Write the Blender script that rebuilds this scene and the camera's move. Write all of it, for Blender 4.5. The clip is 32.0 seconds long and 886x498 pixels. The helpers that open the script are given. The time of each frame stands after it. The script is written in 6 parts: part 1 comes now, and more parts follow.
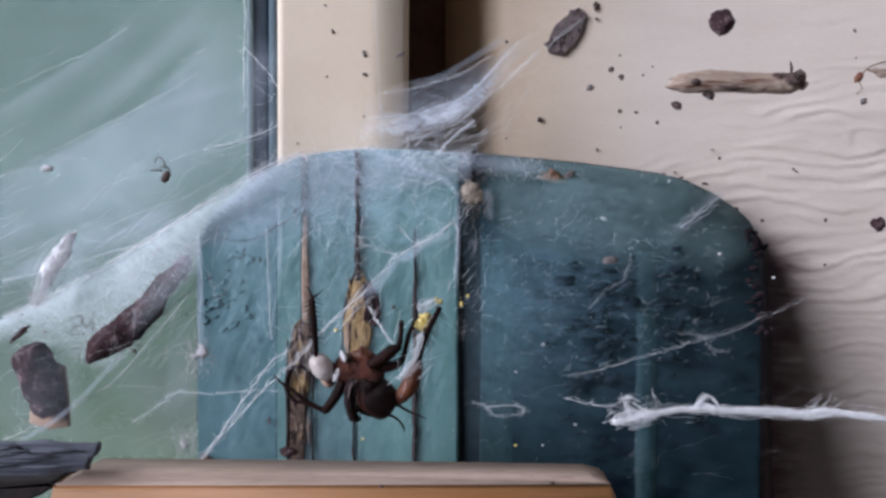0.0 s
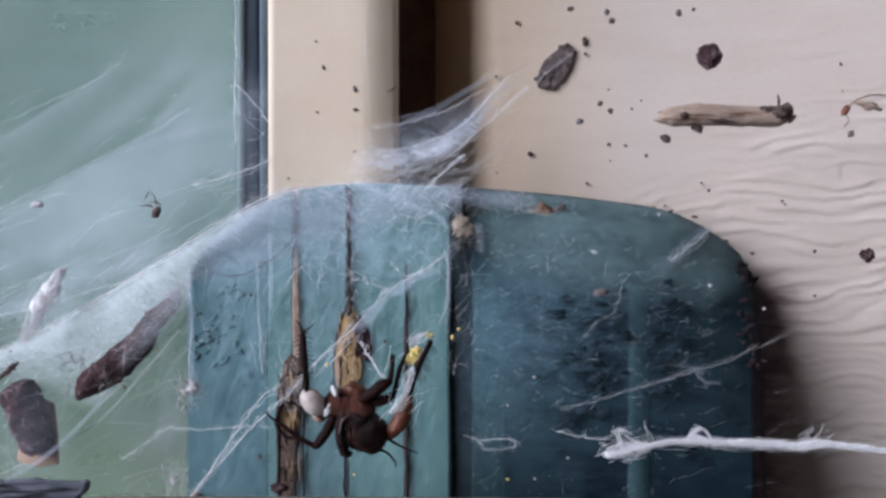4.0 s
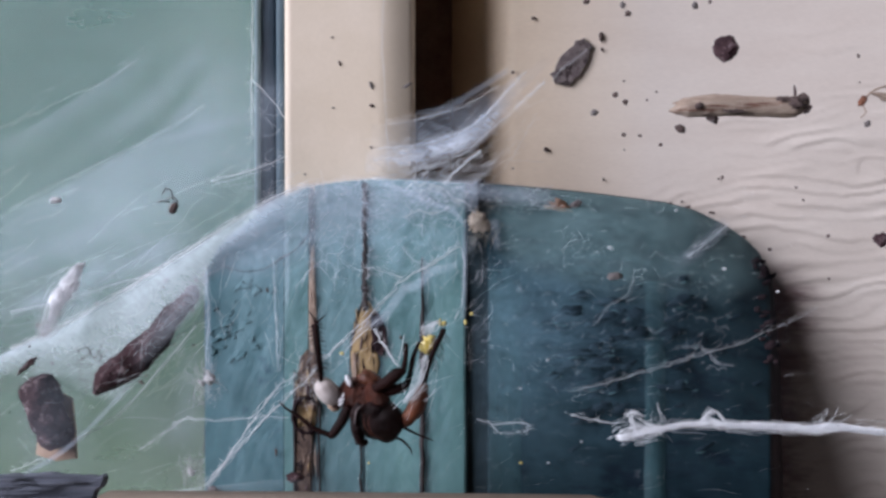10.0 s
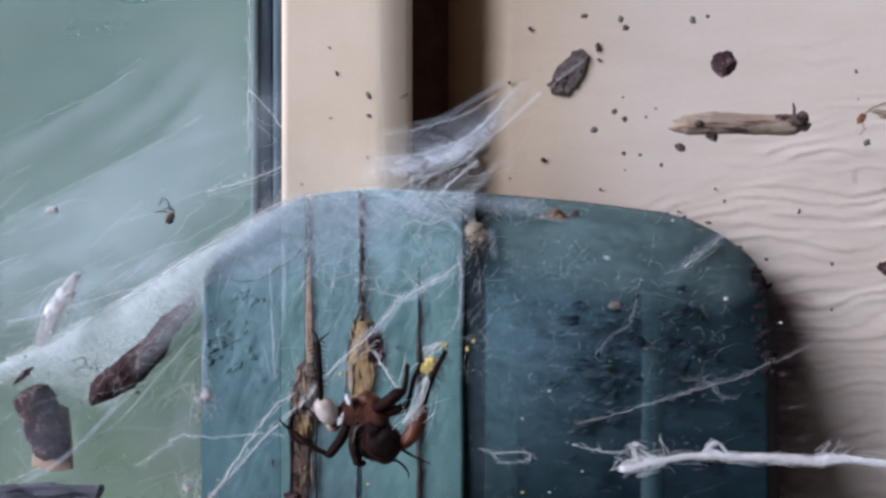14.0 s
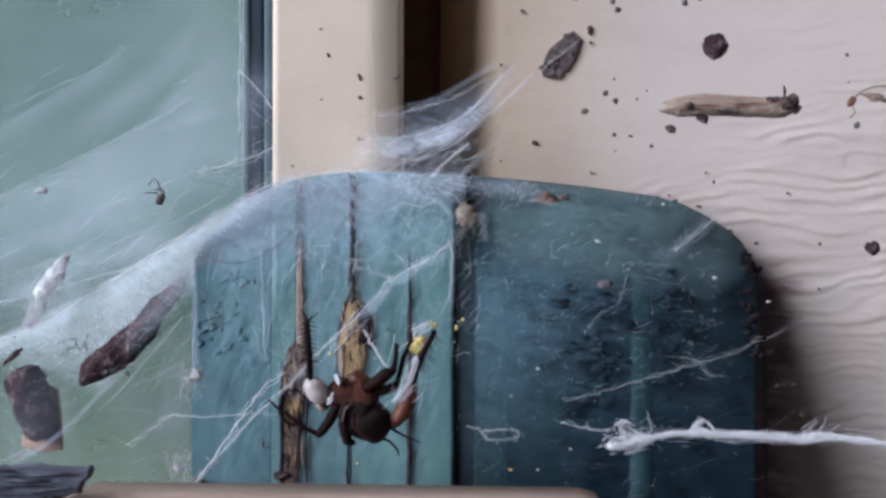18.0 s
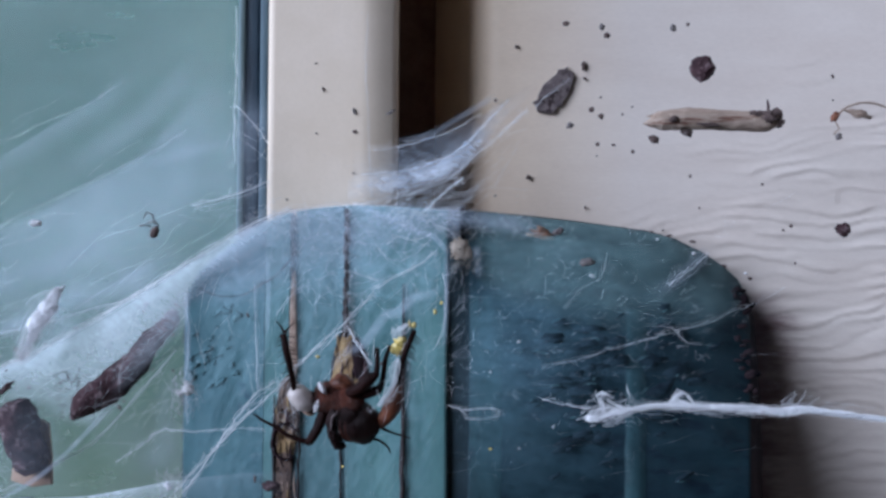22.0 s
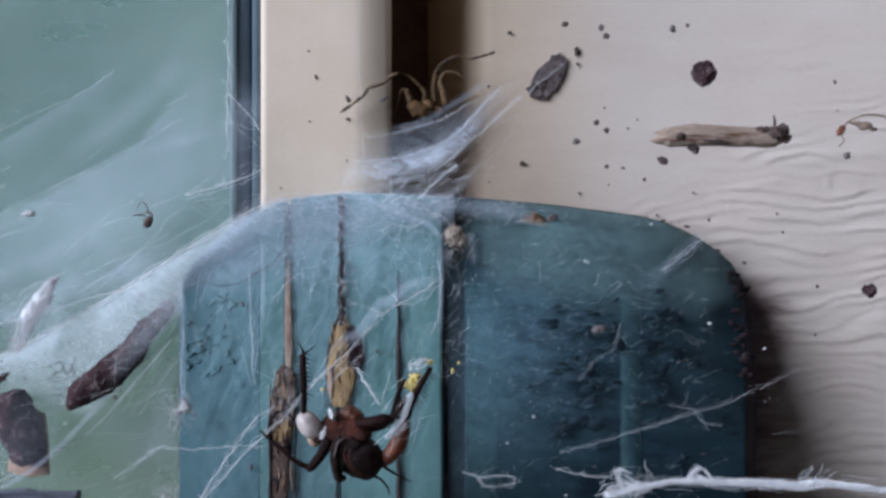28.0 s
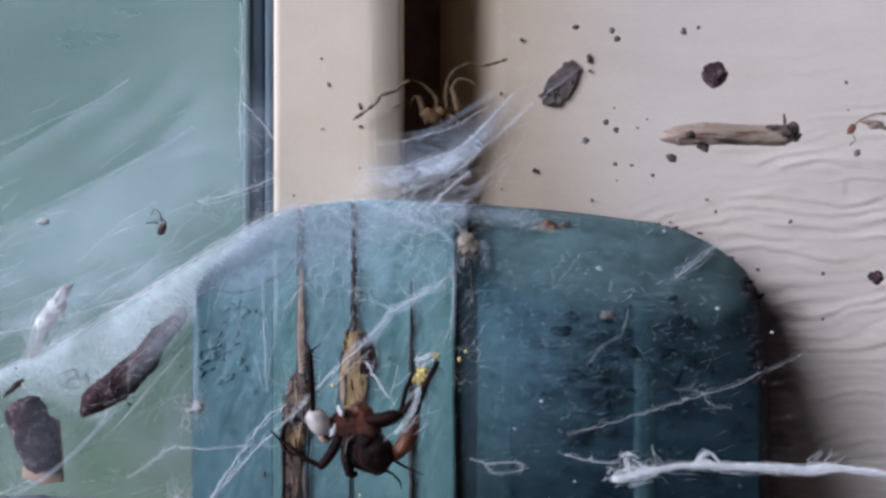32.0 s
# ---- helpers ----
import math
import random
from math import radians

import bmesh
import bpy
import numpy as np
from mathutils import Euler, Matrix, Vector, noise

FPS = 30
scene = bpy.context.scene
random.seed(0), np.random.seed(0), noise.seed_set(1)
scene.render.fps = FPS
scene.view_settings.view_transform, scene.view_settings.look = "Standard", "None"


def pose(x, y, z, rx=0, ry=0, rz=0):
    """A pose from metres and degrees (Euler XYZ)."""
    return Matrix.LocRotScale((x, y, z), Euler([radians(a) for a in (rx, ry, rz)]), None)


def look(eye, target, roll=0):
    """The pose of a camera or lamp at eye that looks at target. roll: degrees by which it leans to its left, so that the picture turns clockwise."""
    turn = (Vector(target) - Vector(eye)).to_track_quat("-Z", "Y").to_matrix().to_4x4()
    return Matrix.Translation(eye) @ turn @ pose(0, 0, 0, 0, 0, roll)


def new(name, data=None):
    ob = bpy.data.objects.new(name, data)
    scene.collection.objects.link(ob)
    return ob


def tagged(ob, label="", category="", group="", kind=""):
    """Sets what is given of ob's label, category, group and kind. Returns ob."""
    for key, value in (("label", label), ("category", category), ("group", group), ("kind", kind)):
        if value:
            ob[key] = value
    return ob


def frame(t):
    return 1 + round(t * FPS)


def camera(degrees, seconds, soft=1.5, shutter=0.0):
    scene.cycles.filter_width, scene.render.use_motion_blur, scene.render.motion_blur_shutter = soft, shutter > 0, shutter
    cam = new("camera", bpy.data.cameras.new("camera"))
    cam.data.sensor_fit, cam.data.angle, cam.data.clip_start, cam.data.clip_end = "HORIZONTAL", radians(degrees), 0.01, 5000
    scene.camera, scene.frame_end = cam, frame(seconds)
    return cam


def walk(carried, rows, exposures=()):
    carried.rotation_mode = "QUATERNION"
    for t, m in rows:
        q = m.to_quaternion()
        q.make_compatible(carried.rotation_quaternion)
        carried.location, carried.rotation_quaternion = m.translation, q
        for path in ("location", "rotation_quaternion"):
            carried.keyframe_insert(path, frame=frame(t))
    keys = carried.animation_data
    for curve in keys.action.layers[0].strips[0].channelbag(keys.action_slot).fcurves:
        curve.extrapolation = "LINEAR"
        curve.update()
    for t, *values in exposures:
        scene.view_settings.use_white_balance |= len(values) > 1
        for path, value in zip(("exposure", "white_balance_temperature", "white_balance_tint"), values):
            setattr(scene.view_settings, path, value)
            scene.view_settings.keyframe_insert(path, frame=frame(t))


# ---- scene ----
# ---- camera ----
# Plan units: eleven to a millimetre on the wall, (784, 441) straight ahead of the lens.
MM = 0.001
U = MM / 11
DIST = 172.1

cam = camera(45, 32.0, soft=2.9)
# seconds, aim to the right and up in millimetres on the wall, lean in degrees
AIM = [
    (0, -0.31, -4.33, 0.15), (0.5, 1.11, -3.33, 0.08), (1, 1.56, -1.50, -0.01), (1.5, 1.77, -2.30, -0.00),
    (2, 1.85, -2.07, -0.09), (2.5, 1.72, -0.56, -0.12), (3, 1.89, 0.74, -0.09), (3.5, 1.52, 1.16, -0.10),
    (5.5, 0.34, 1.01, -0.09), (6, 0.00, -0.00, -0.00), (6.5, 0.11, -0.55, 0.01), (7, 0.66, -0.26, 0.00),
    (7.5, 0.14, 1.32, -0.06), (8, 0.01, 0.97, -0.09), (8.5, -2.68, -0.83, -0.08), (9, -2.35, -0.80, -0.15),
    (9.5, -1.31, 1.12, -0.11), (10, -1.46, 0.49, -0.08), (10.5, -2.15, 4.25, -0.02), (11, -1.99, 1.93, 0.06),
    (11.5, -2.62, 1.49, 0.00), (12, -2.56, 1.37, 0.01), (12.5, -1.55, 1.40, -0.05), (13, 0.02, 2.66, -0.05),
    (13.5, -0.08, 3.21, -0.07), (14, -0.94, 2.10, -0.08), (14.5, -0.90, 2.36, -0.03), (16.5, 0.35, 0.81, 0.02),
    (17, 0.08, 0.01, 0.02), (17.5, 0.04, -0.64, 0.05), (18, 0.54, -0.70, 0.19), (18.5, 0.15, 1.63, 0.15),
    (19, 1.31, 1.59, 0.13), (19.5, 1.57, 2.84, 0.31), (20, 0.83, 4.18, 0.21), (20.5, 0.73, 3.87, 0.28),
    (21, 0.33, 4.31, 0.36), (21.5, 0.57, 4.54, 0.21), (22, 1.45, 4.79, 0.40), (22.5, 2.31, 4.15, 0.26),
    (23, 1.61, 4.76, 0.08), (23.5, 0.44, 3.33, 0.18), (24, 0.44, 3.16, 0.14), (24.5, 0.82, 3.92, 0.04),
    (25, 1.93, 2.76, -0.01), (25.5, 2.47, 1.75, -0.10), (27.5, 2.32, 2.87, -0.17), (28, 2.35, 2.70, -0.12),
    (28.5, 1.13, 2.27, -0.06), (29, 1.27, 2.11, -0.03), (29.5, 1.25, 2.26, -0.10), (30, 1.11, 2.50, 0.03),
    (30.5, -0.10, 4.84, -0.07), (31, -0.41, 4.40, -0.22), (31.5, 0.53, 4.05, -0.18), (32, 0.33, 3.84, -0.16)]
EYE = (0, -DIST * MM, 0)
walk(cam, [(t, look(EYE, (x * MM, 0, z * MM), roll)) for t, x, z, roll in AIM],
     exposures=[(0, 0.33, 5900, 20), (9, 0.34, 5940, 20), (19, 0.29, 5680, 18), (22, 0.17, 5220, 16), (24, 0.12, 5120, 16), (25.5, 0.17, 5370, 16), (28, 0.17, 5580, 16), (29.5, 0.21, 5650, 16), (32, 0.28, 5660, 18)])

# how far the web sheet is lifted: seconds, share of its largest lift
SWAY = [
    (0, 0.038), (0.5, -0.013), (1, -0.048), (1.5, 0.026), (2, -0.113), (2.5, -0.004), (3, 0.111), (3.5, 0.08),
    (5.5, 0.019), (6, -0), (6.5, 0.032), (7, 0.074), (7.5, 0.104), (8, 0.159), (8.5, 0.115), (9, 0.22),
    (9.5, 0.2), (10, 0.227), (10.5, 0.178), (11, 0.102), (11.5, 0.066), (12, 0.016), (12.5, 0.057), (13, 0.057),
    (13.5, 0.037), (14, -0.044), (14.5, 0.015), (16.5, -0.043), (17, 0.01), (17.5, 0.016), (18, 0.022), (18.5, 0.211),
    (19, 0.239), (19.5, 0.215), (20, 0.269), (20.5, 0.384), (21, 0.559), (21.5, 0.469), (22, 0.826), (22.5, 0.793),
    (23, 0.757), (23.5, 0.84), (24, 1), (24.1, 0.5), (24.3, 0.33), (24.5, 0.013), (25, -0.033), (25.5, -0.267),
    (27.5, -0.392), (28, -0.332), (28.5, -0.248), (29, -0.032), (29.5, 0.026), (30, 0.03), (30.5, 0.011), (31, -0.1),
    (31.5, -0.092), (32, -0.034)]


def at(u, v, y=0.0):
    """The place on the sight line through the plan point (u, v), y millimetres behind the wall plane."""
    s = (DIST + y) / DIST
    return Vector(((u - 784) * U * s, y * MM, (441 - v) * U * s))


# ---- light ----
world = bpy.data.worlds.new("sky")
scene.world = world
world.use_nodes = True
wn = world.node_tree.nodes
sky = wn.new("ShaderNodeTexSky")
sky.sky_type, sky.sun_disc = "NISHITA", False
sky.dust_density, sky.ozone_density = 7.0, 0.2
sky.sun_elevation, sky.sun_rotation = radians(16), radians(-125)
wn["Background"].inputs["Strength"].default_value = 0.0006
world.node_tree.links.new(sky.outputs[0], wn["Background"].inputs["Color"])
sun = new("sun", bpy.data.lights.new("sun", "SUN"))
sun.data.energy, sun.data.angle, sun.data.color = 4.9, radians(54), (0.965, 0.97, 0.955)
sun.matrix_world = look((-1.0, -0.56, 0.35), (0, 0, 0))


# ---- materials ----
def ramp(nt, fac, stops):
    n = nt.nodes.new("ShaderNodeValToRGB")
    while len(n.color_ramp.elements) < len(stops):
        n.color_ramp.elements.new(0.5)
    for e, (p, c) in zip(n.color_ramp.elements, stops):
        e.position, e.color = p, (*c, 1)
    nt.links.new(fac, n.inputs[0])
    return n.outputs[0]


def noise_of(nt, scale, detail=4.0, rough=0.6, stretch=(1, 1, 1), warp=0.0):
    tc = nt.nodes.new("ShaderNodeTexCoord")
    mp = nt.nodes.new("ShaderNodeMapping")
    mp.inputs["Scale"].default_value = stretch
    nt.links.new(tc.outputs["Object"], mp.inputs[0])
    n = nt.nodes.new("ShaderNodeTexNoise")
    n.inputs["Scale"].default_value, n.inputs["Detail"].default_value = scale, detail
    n.inputs["Roughness"].default_value, n.inputs["Distortion"].default_value = rough, warp
    nt.links.new(mp.outputs[0], n.inputs["Vector"])
    return n.outputs["Fac"]


def surface(name, a, b, scale=300, rough=0.6, bump=0.3, fine=2500, spots=None, stretch=(1, 1, 1), depth=0.0003, metal=0.0, spec=0.5, grainy=0.5, streaked=False):
    """Two base colours mixed by broad noise, a finer grain over it, bump from both; spots: a third colour in patches."""
    m = bpy.data.materials.new(name)
    m.use_nodes = True
    nt = m.node_tree
    bs = nt.nodes["Principled BSDF"]
    big = noise_of(nt, scale, 5, 0.65, stretch)
    small = noise_of(nt, fine, 4, 0.7, stretch)
    base = ramp(nt, big, [(0.32, a), (0.68, b)])
    grain = nt.nodes.new("ShaderNodeMixRGB")
    grain.blend_type = "MULTIPLY"
    grain.inputs[0].default_value = grainy
    nt.links.new(base, grain.inputs[1])
    nt.links.new(ramp(nt, small, [(0.3, (0.72, 0.72, 0.72)), (0.7, (1.12, 1.12, 1.12))]), grain.inputs[2])
    out = grain.outputs[0]
    if spots:
        colour, amount, size = spots
        mask = ramp(nt, noise_of(nt, size, 6, 0.7, stretch if streaked else (1, 1, 1)), [(1 - amount, (0, 0, 0)), (1 - amount + 0.06, (1, 1, 1))])
        mix = nt.nodes.new("ShaderNodeMixRGB")
        nt.links.new(mask, mix.inputs[0])
        nt.links.new(out, mix.inputs[1])
        mix.inputs[2].default_value = (*colour, 1)
        out = mix.outputs[0]
    nt.links.new(out, bs.inputs["Base Color"])
    bs.inputs["Roughness"].default_value, bs.inputs["Metallic"].default_value = rough, metal
    bs.inputs["Specular IOR Level"].default_value = spec
    if bump:
        add = nt.nodes.new("ShaderNodeMath")
        nt.links.new(big, add.inputs[0])
        nt.links.new(small, add.inputs[1])
        bp = nt.nodes.new("ShaderNodeBump")
        bp.inputs["Strength"].default_value, bp.inputs["Distance"].default_value = bump, depth
        nt.links.new(add.outputs[0], bp.inputs["Height"])
        nt.links.new(bp.outputs[0], bs.inputs["Normal"])
    return m


def silk_sheet(name, low, high, scale, stretch, colour=(0.74, 0.85, 1.0), edge=(0.35, 0.7), turn=0.0):
    """Matted silk: white fibre that covers between low and high of the area, in streaks."""
    m = bpy.data.materials.new(name)
    m.use_nodes = True
    nt = m.node_tree
    nt.nodes.remove(nt.nodes["Principled BSDF"])
    tc = nt.nodes.new("ShaderNodeTexCoord")
    mp = nt.nodes.new("ShaderNodeMapping")
    mp.inputs["Rotation"].default_value = (0, turn, 0)
    nt.links.new(tc.outputs["Object"], mp.inputs[0])
    mq = nt.nodes.new("ShaderNodeMapping")
    mq.inputs["Scale"].default_value = stretch
    nt.links.new(mp.outputs[0], mq.inputs[0])
    facs = []
    for sc, det in ((scale, 6), (scale * 5.5, 5)):
        n = nt.nodes.new("ShaderNodeTexNoise")
        n.inputs["Scale"].default_value, n.inputs["Detail"].default_value, n.inputs["Roughness"].default_value = sc, det, 0.62
        n.inputs["Distortion"].default_value = 0.2
        nt.links.new(mq.outputs[0], n.inputs["Vector"])
        facs.append(n.outputs["Fac"])
    mean = nt.nodes.new("ShaderNodeMath")
    mean.operation = "MULTIPLY_ADD"
    nt.links.new(facs[1], mean.inputs[0])
    mean.inputs[1].default_value = 0.45
    half = nt.nodes.new("ShaderNodeMath")
    half.operation = "MULTIPLY"
    half.inputs[1].default_value = 0.55
    nt.links.new(facs[0], half.inputs[0])
    nt.links.new(half.outputs[0], mean.inputs[2])
    cover = nt.nodes.new("ShaderNodeMapRange")
    cover.inputs["From Min"].default_value, cover.inputs["From Max"].default_value = edge
    cover.inputs["To Min"].default_value, cover.inputs["To Max"].default_value = low, high
    nt.links.new(mean.outputs[0], cover.inputs[0])
    # the weave thins out towards the rim of the sheet
    thin = nt.nodes.new("ShaderNodeAttribute")
    thin.attribute_name = "weave"
    mul = nt.nodes.new("ShaderNodeMath")
    mul.operation, mul.use_clamp = "MULTIPLY", True
    nt.links.new(cover.outputs[0], mul.inputs[0])
    nt.links.new(thin.outputs["Fac"], mul.inputs[1])
    clear = nt.nodes.new("ShaderNodeBsdfTransparent")
    white = nt.nodes.new("ShaderNodeBsdfDiffuse")
    white.inputs["Color"].default_value = (*colour, 1)
    mix = nt.nodes.new("ShaderNodeMixShader")
    nt.links.new(mul.outputs[0], mix.inputs[0])
    nt.links.new(clear.outputs[0], mix.inputs[1])
    nt.links.new(white.outputs[0], mix.inputs[2])
    nt.links.new(mix.outputs[0], nt.nodes["Material Output"].inputs["Surface"])
    return m


CREAM = surface("cream_paint", (0.7, 0.59, 0.46), (0.77, 0.66, 0.54), 60, 0.55, 0.1, 1800, ((0.62, 0.52, 0.44), 0.3, 300), depth=0.0001, grainy=0.12)
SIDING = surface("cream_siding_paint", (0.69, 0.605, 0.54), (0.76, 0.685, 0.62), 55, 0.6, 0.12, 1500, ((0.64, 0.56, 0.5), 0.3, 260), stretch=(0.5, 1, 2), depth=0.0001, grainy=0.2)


def bounce_tinted(mat, x0, x1, tint):
    """Warm bounce light put into the paint as a tint towards one edge of its board."""
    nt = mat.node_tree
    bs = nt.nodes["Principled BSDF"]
    untinted = bs.inputs["Base Color"].links[0].from_socket
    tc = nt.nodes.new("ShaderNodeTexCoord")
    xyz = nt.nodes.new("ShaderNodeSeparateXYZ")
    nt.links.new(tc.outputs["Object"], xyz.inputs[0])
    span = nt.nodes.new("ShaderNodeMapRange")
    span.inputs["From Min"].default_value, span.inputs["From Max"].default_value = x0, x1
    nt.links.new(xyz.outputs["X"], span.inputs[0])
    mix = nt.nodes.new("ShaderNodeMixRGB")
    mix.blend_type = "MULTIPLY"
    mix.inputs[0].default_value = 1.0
    nt.links.new(untinted, mix.inputs[1])
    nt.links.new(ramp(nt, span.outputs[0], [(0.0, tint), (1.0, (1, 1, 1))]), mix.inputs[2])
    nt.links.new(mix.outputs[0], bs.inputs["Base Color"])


def shaded_beside(mat, x0, x1, top, dirt):
    """Panel's shadow darkened into the siding colour, ragged like dirt, along the panel's outer edge, below a height.
    """
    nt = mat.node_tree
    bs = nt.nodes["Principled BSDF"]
    unshaded = bs.inputs["Base Color"].links[0].from_socket
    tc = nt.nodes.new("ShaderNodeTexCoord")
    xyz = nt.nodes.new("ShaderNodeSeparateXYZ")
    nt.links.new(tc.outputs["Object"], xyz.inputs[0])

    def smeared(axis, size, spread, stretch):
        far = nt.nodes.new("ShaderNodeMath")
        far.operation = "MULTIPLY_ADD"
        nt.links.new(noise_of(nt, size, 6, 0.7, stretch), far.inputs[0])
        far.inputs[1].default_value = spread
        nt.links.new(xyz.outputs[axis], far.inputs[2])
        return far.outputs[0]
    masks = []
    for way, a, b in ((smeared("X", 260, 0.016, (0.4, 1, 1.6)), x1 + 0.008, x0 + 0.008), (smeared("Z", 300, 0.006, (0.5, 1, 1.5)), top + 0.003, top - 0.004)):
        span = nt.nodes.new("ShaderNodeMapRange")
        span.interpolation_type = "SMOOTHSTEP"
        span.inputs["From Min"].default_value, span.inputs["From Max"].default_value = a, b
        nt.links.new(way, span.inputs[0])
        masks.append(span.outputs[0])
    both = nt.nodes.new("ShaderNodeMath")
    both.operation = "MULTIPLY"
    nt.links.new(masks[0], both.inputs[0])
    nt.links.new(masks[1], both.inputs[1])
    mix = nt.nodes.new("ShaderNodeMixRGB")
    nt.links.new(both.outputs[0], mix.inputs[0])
    nt.links.new(unshaded, mix.inputs[1])
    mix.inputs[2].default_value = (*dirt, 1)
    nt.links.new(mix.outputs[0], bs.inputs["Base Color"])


# deepens the panel's shadow by a dark tone in the siding paint
shaded_beside(SIDING, 0.054, 0.063, -0.001, (0.2, 0.115, 0.12))
# warm bounce beside the gap, tinted into the siding colour
bounce_tinted(SIDING, 0.003, 0.034, (1.1, 0.98, 0.77))
CAVITY = surface("brown_raw_wood", (0.22, 0.12, 0.08), (0.36, 0.22, 0.15), 200, 0.9, 0.3, 1500)
GASKET = surface("dark_blue_rubber", (0.006, 0.016, 0.034), (0.03, 0.06, 0.09), 420, 0.6, 0.3, 2200, stretch=(2.4, 1, 0.2), spots=((0.1, 0.17, 0.21), 0.36, 420), streaked=True)
GASKET_LIP = surface("blue_grey_rubber", (0.03, 0.06, 0.09), (0.1, 0.16, 0.2), 420, 0.6, 0.3, 2200, stretch=(2.4, 1, 0.16), spots=((0.02, 0.035, 0.06), 0.38, 420), streaked=True)
GASKET_PALE = surface("pale_teal_rubber", (0.08, 0.13, 0.15), (0.16, 0.23, 0.25), 420, 0.6, 0.3, 2200, stretch=(2.4, 1, 0.16))
TEAL = surface("teal_paint", (0.054, 0.14, 0.145), (0.086, 0.192, 0.185), 110, 0.6, 0.03, 1500, ((0.042, 0.112, 0.13), 0.36, 240), stretch=(1.8, 1, 0.35), streaked=True)
TEAL_PALE = surface("faded_teal_paint", (0.058, 0.135, 0.15), (0.092, 0.182, 0.195), 120, 0.65, 0.03, 1500, ((0.045, 0.11, 0.14), 0.38, 200), stretch=(1.5, 1, 0.4), streaked=True)
TEAL_BLUE = surface("teal_blue_paint", (0.036, 0.108, 0.135), (0.064, 0.15, 0.172), 110, 0.65, 0.04, 1500, ((0.018, 0.06, 0.095), 0.4, 200), stretch=(1.2, 1, 0.5))
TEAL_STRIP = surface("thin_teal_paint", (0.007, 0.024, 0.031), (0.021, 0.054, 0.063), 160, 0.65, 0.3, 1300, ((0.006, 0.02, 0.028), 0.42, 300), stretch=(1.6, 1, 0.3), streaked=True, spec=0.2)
# weathered teal, far darker than the staves to hold the right board's shade
TEAL_SHADE = surface("weathered_shaded_teal_paint", (0.0032, 0.011, 0.018), (0.01, 0.028, 0.037), 130, 0.7, 0.5, 1100, ((0.003, 0.009, 0.017), 0.46, 200), stretch=(0.5, 1, 1.15), streaked=True, spec=0.12)
BARE = surface("bare_weathered_wood", (0.24, 0.16, 0.12), (0.5, 0.38, 0.3), 620, 0.8, 0.8, 3000, ((0.09, 0.05, 0.042), 0.33, 500), stretch=(2, 1, 0.16), depth=0.0006, grainy=0.9, streaked=True)
RAW = surface("golden_raw_wood", (0.22, 0.13, 0.055), (0.52, 0.37, 0.18), 600, 0.75, 0.8, 2600, ((0.1, 0.05, 0.025), 0.4, 520), stretch=(1.8, 1, 0.16), depth=0.0006, grainy=0.9, streaked=True)
SPLIT = surface("dark_split_wood", (0.07, 0.042, 0.036), (0.27, 0.185, 0.14), 620, 0.85, 0.9, 3000, ((0.02, 0.011, 0.012), 0.46, 650), stretch=(2, 1, 0.35), depth=0.0009, grainy=0.95)
# stain on the wood flakes, and painted shade on the board's outer edge
STAIN_SHADE = surface("stained_shaded_purple_brown_wood", (0.012, 0.007, 0.009), (0.04, 0.026, 0.029), 160, 0.9, 0.6, 1400, ((0.005, 0.003, 0.005), 0.4, 200), stretch=(0.6, 1, 1.4), depth=0.0005, spec=0.05)
PINE = surface("orange_pine", (0.29, 0.13, 0.045), (0.4, 0.2, 0.08), 120, 0.55, 0.2, 1600, ((0.22, 0.1, 0.04), 0.4, 260), stretch=(0.15, 1, 3), streaked=True)
PINE_EDGE = surface("worn_pine_edge", (0.3, 0.215, 0.165), (0.46, 0.355, 0.29), 160, 0.75, 0.4, 2200, ((0.16, 0.1, 0.075), 0.38, 400), stretch=(0.12, 1, 2), grainy=0.8, streaked=True)
CRACK = surface("black_dirt", (0.012, 0.01, 0.012), (0.04, 0.03, 0.03), 500, 0.95, 0.5, 2500)
BARK = surface("dark_brown_bark", (0.03, 0.015, 0.02), (0.14, 0.08, 0.088), 380, 0.95, 1.0, 2600, ((0.3, 0.22, 0.23), 0.44, 620), depth=0.0009, grainy=0.9, spec=0.2)
BARK_GREY = surface("grey_bark", (0.1, 0.085, 0.085), (0.27, 0.24, 0.235), 300, 0.9, 0.9, 2400, ((0.03, 0.022, 0.022), 0.42, 700), stretch=(1, 1, 2), depth=0.0005)
CHIP = surface("pale_grey_bark", (0.13, 0.1, 0.105), (0.36, 0.3, 0.29), 420, 0.95, 1.0, 2000, ((0.07, 0.048, 0.05), 0.48, 380), stretch=(1, 1, 1.3), depth=0.0008)
BARK_BLUE = surface("blue_grey_charred_wood", (0.08, 0.09, 0.135), (0.4, 0.43, 0.53), 330, 0.9, 1.0, 2400, ((0.025, 0.022, 0.036), 0.4, 300), stretch=(0.1, 1, 4), depth=0.0014, grainy=0.9, streaked=True)
TWIG = surface("pale_dead_twig", (0.34, 0.23, 0.17), (0.66, 0.54, 0.44), 160, 0.85, 0.9, 2600, ((0.2, 0.085, 0.055), 0.44, 170), stretch=(0.22, 1, 2.4), depth=0.0006, grainy=0.9, streaked=True)
LEAF = surface("tan_dry_leaf", (0.33, 0.22, 0.15), (0.45, 0.32, 0.24), 300, 0.8, 0.4, 2200)
CRUMB = surface("dark_soil_crumb", (0.045, 0.03, 0.028), (0.15, 0.105, 0.095), 900, 0.95, 0.8, 4000, depth=0.0003)
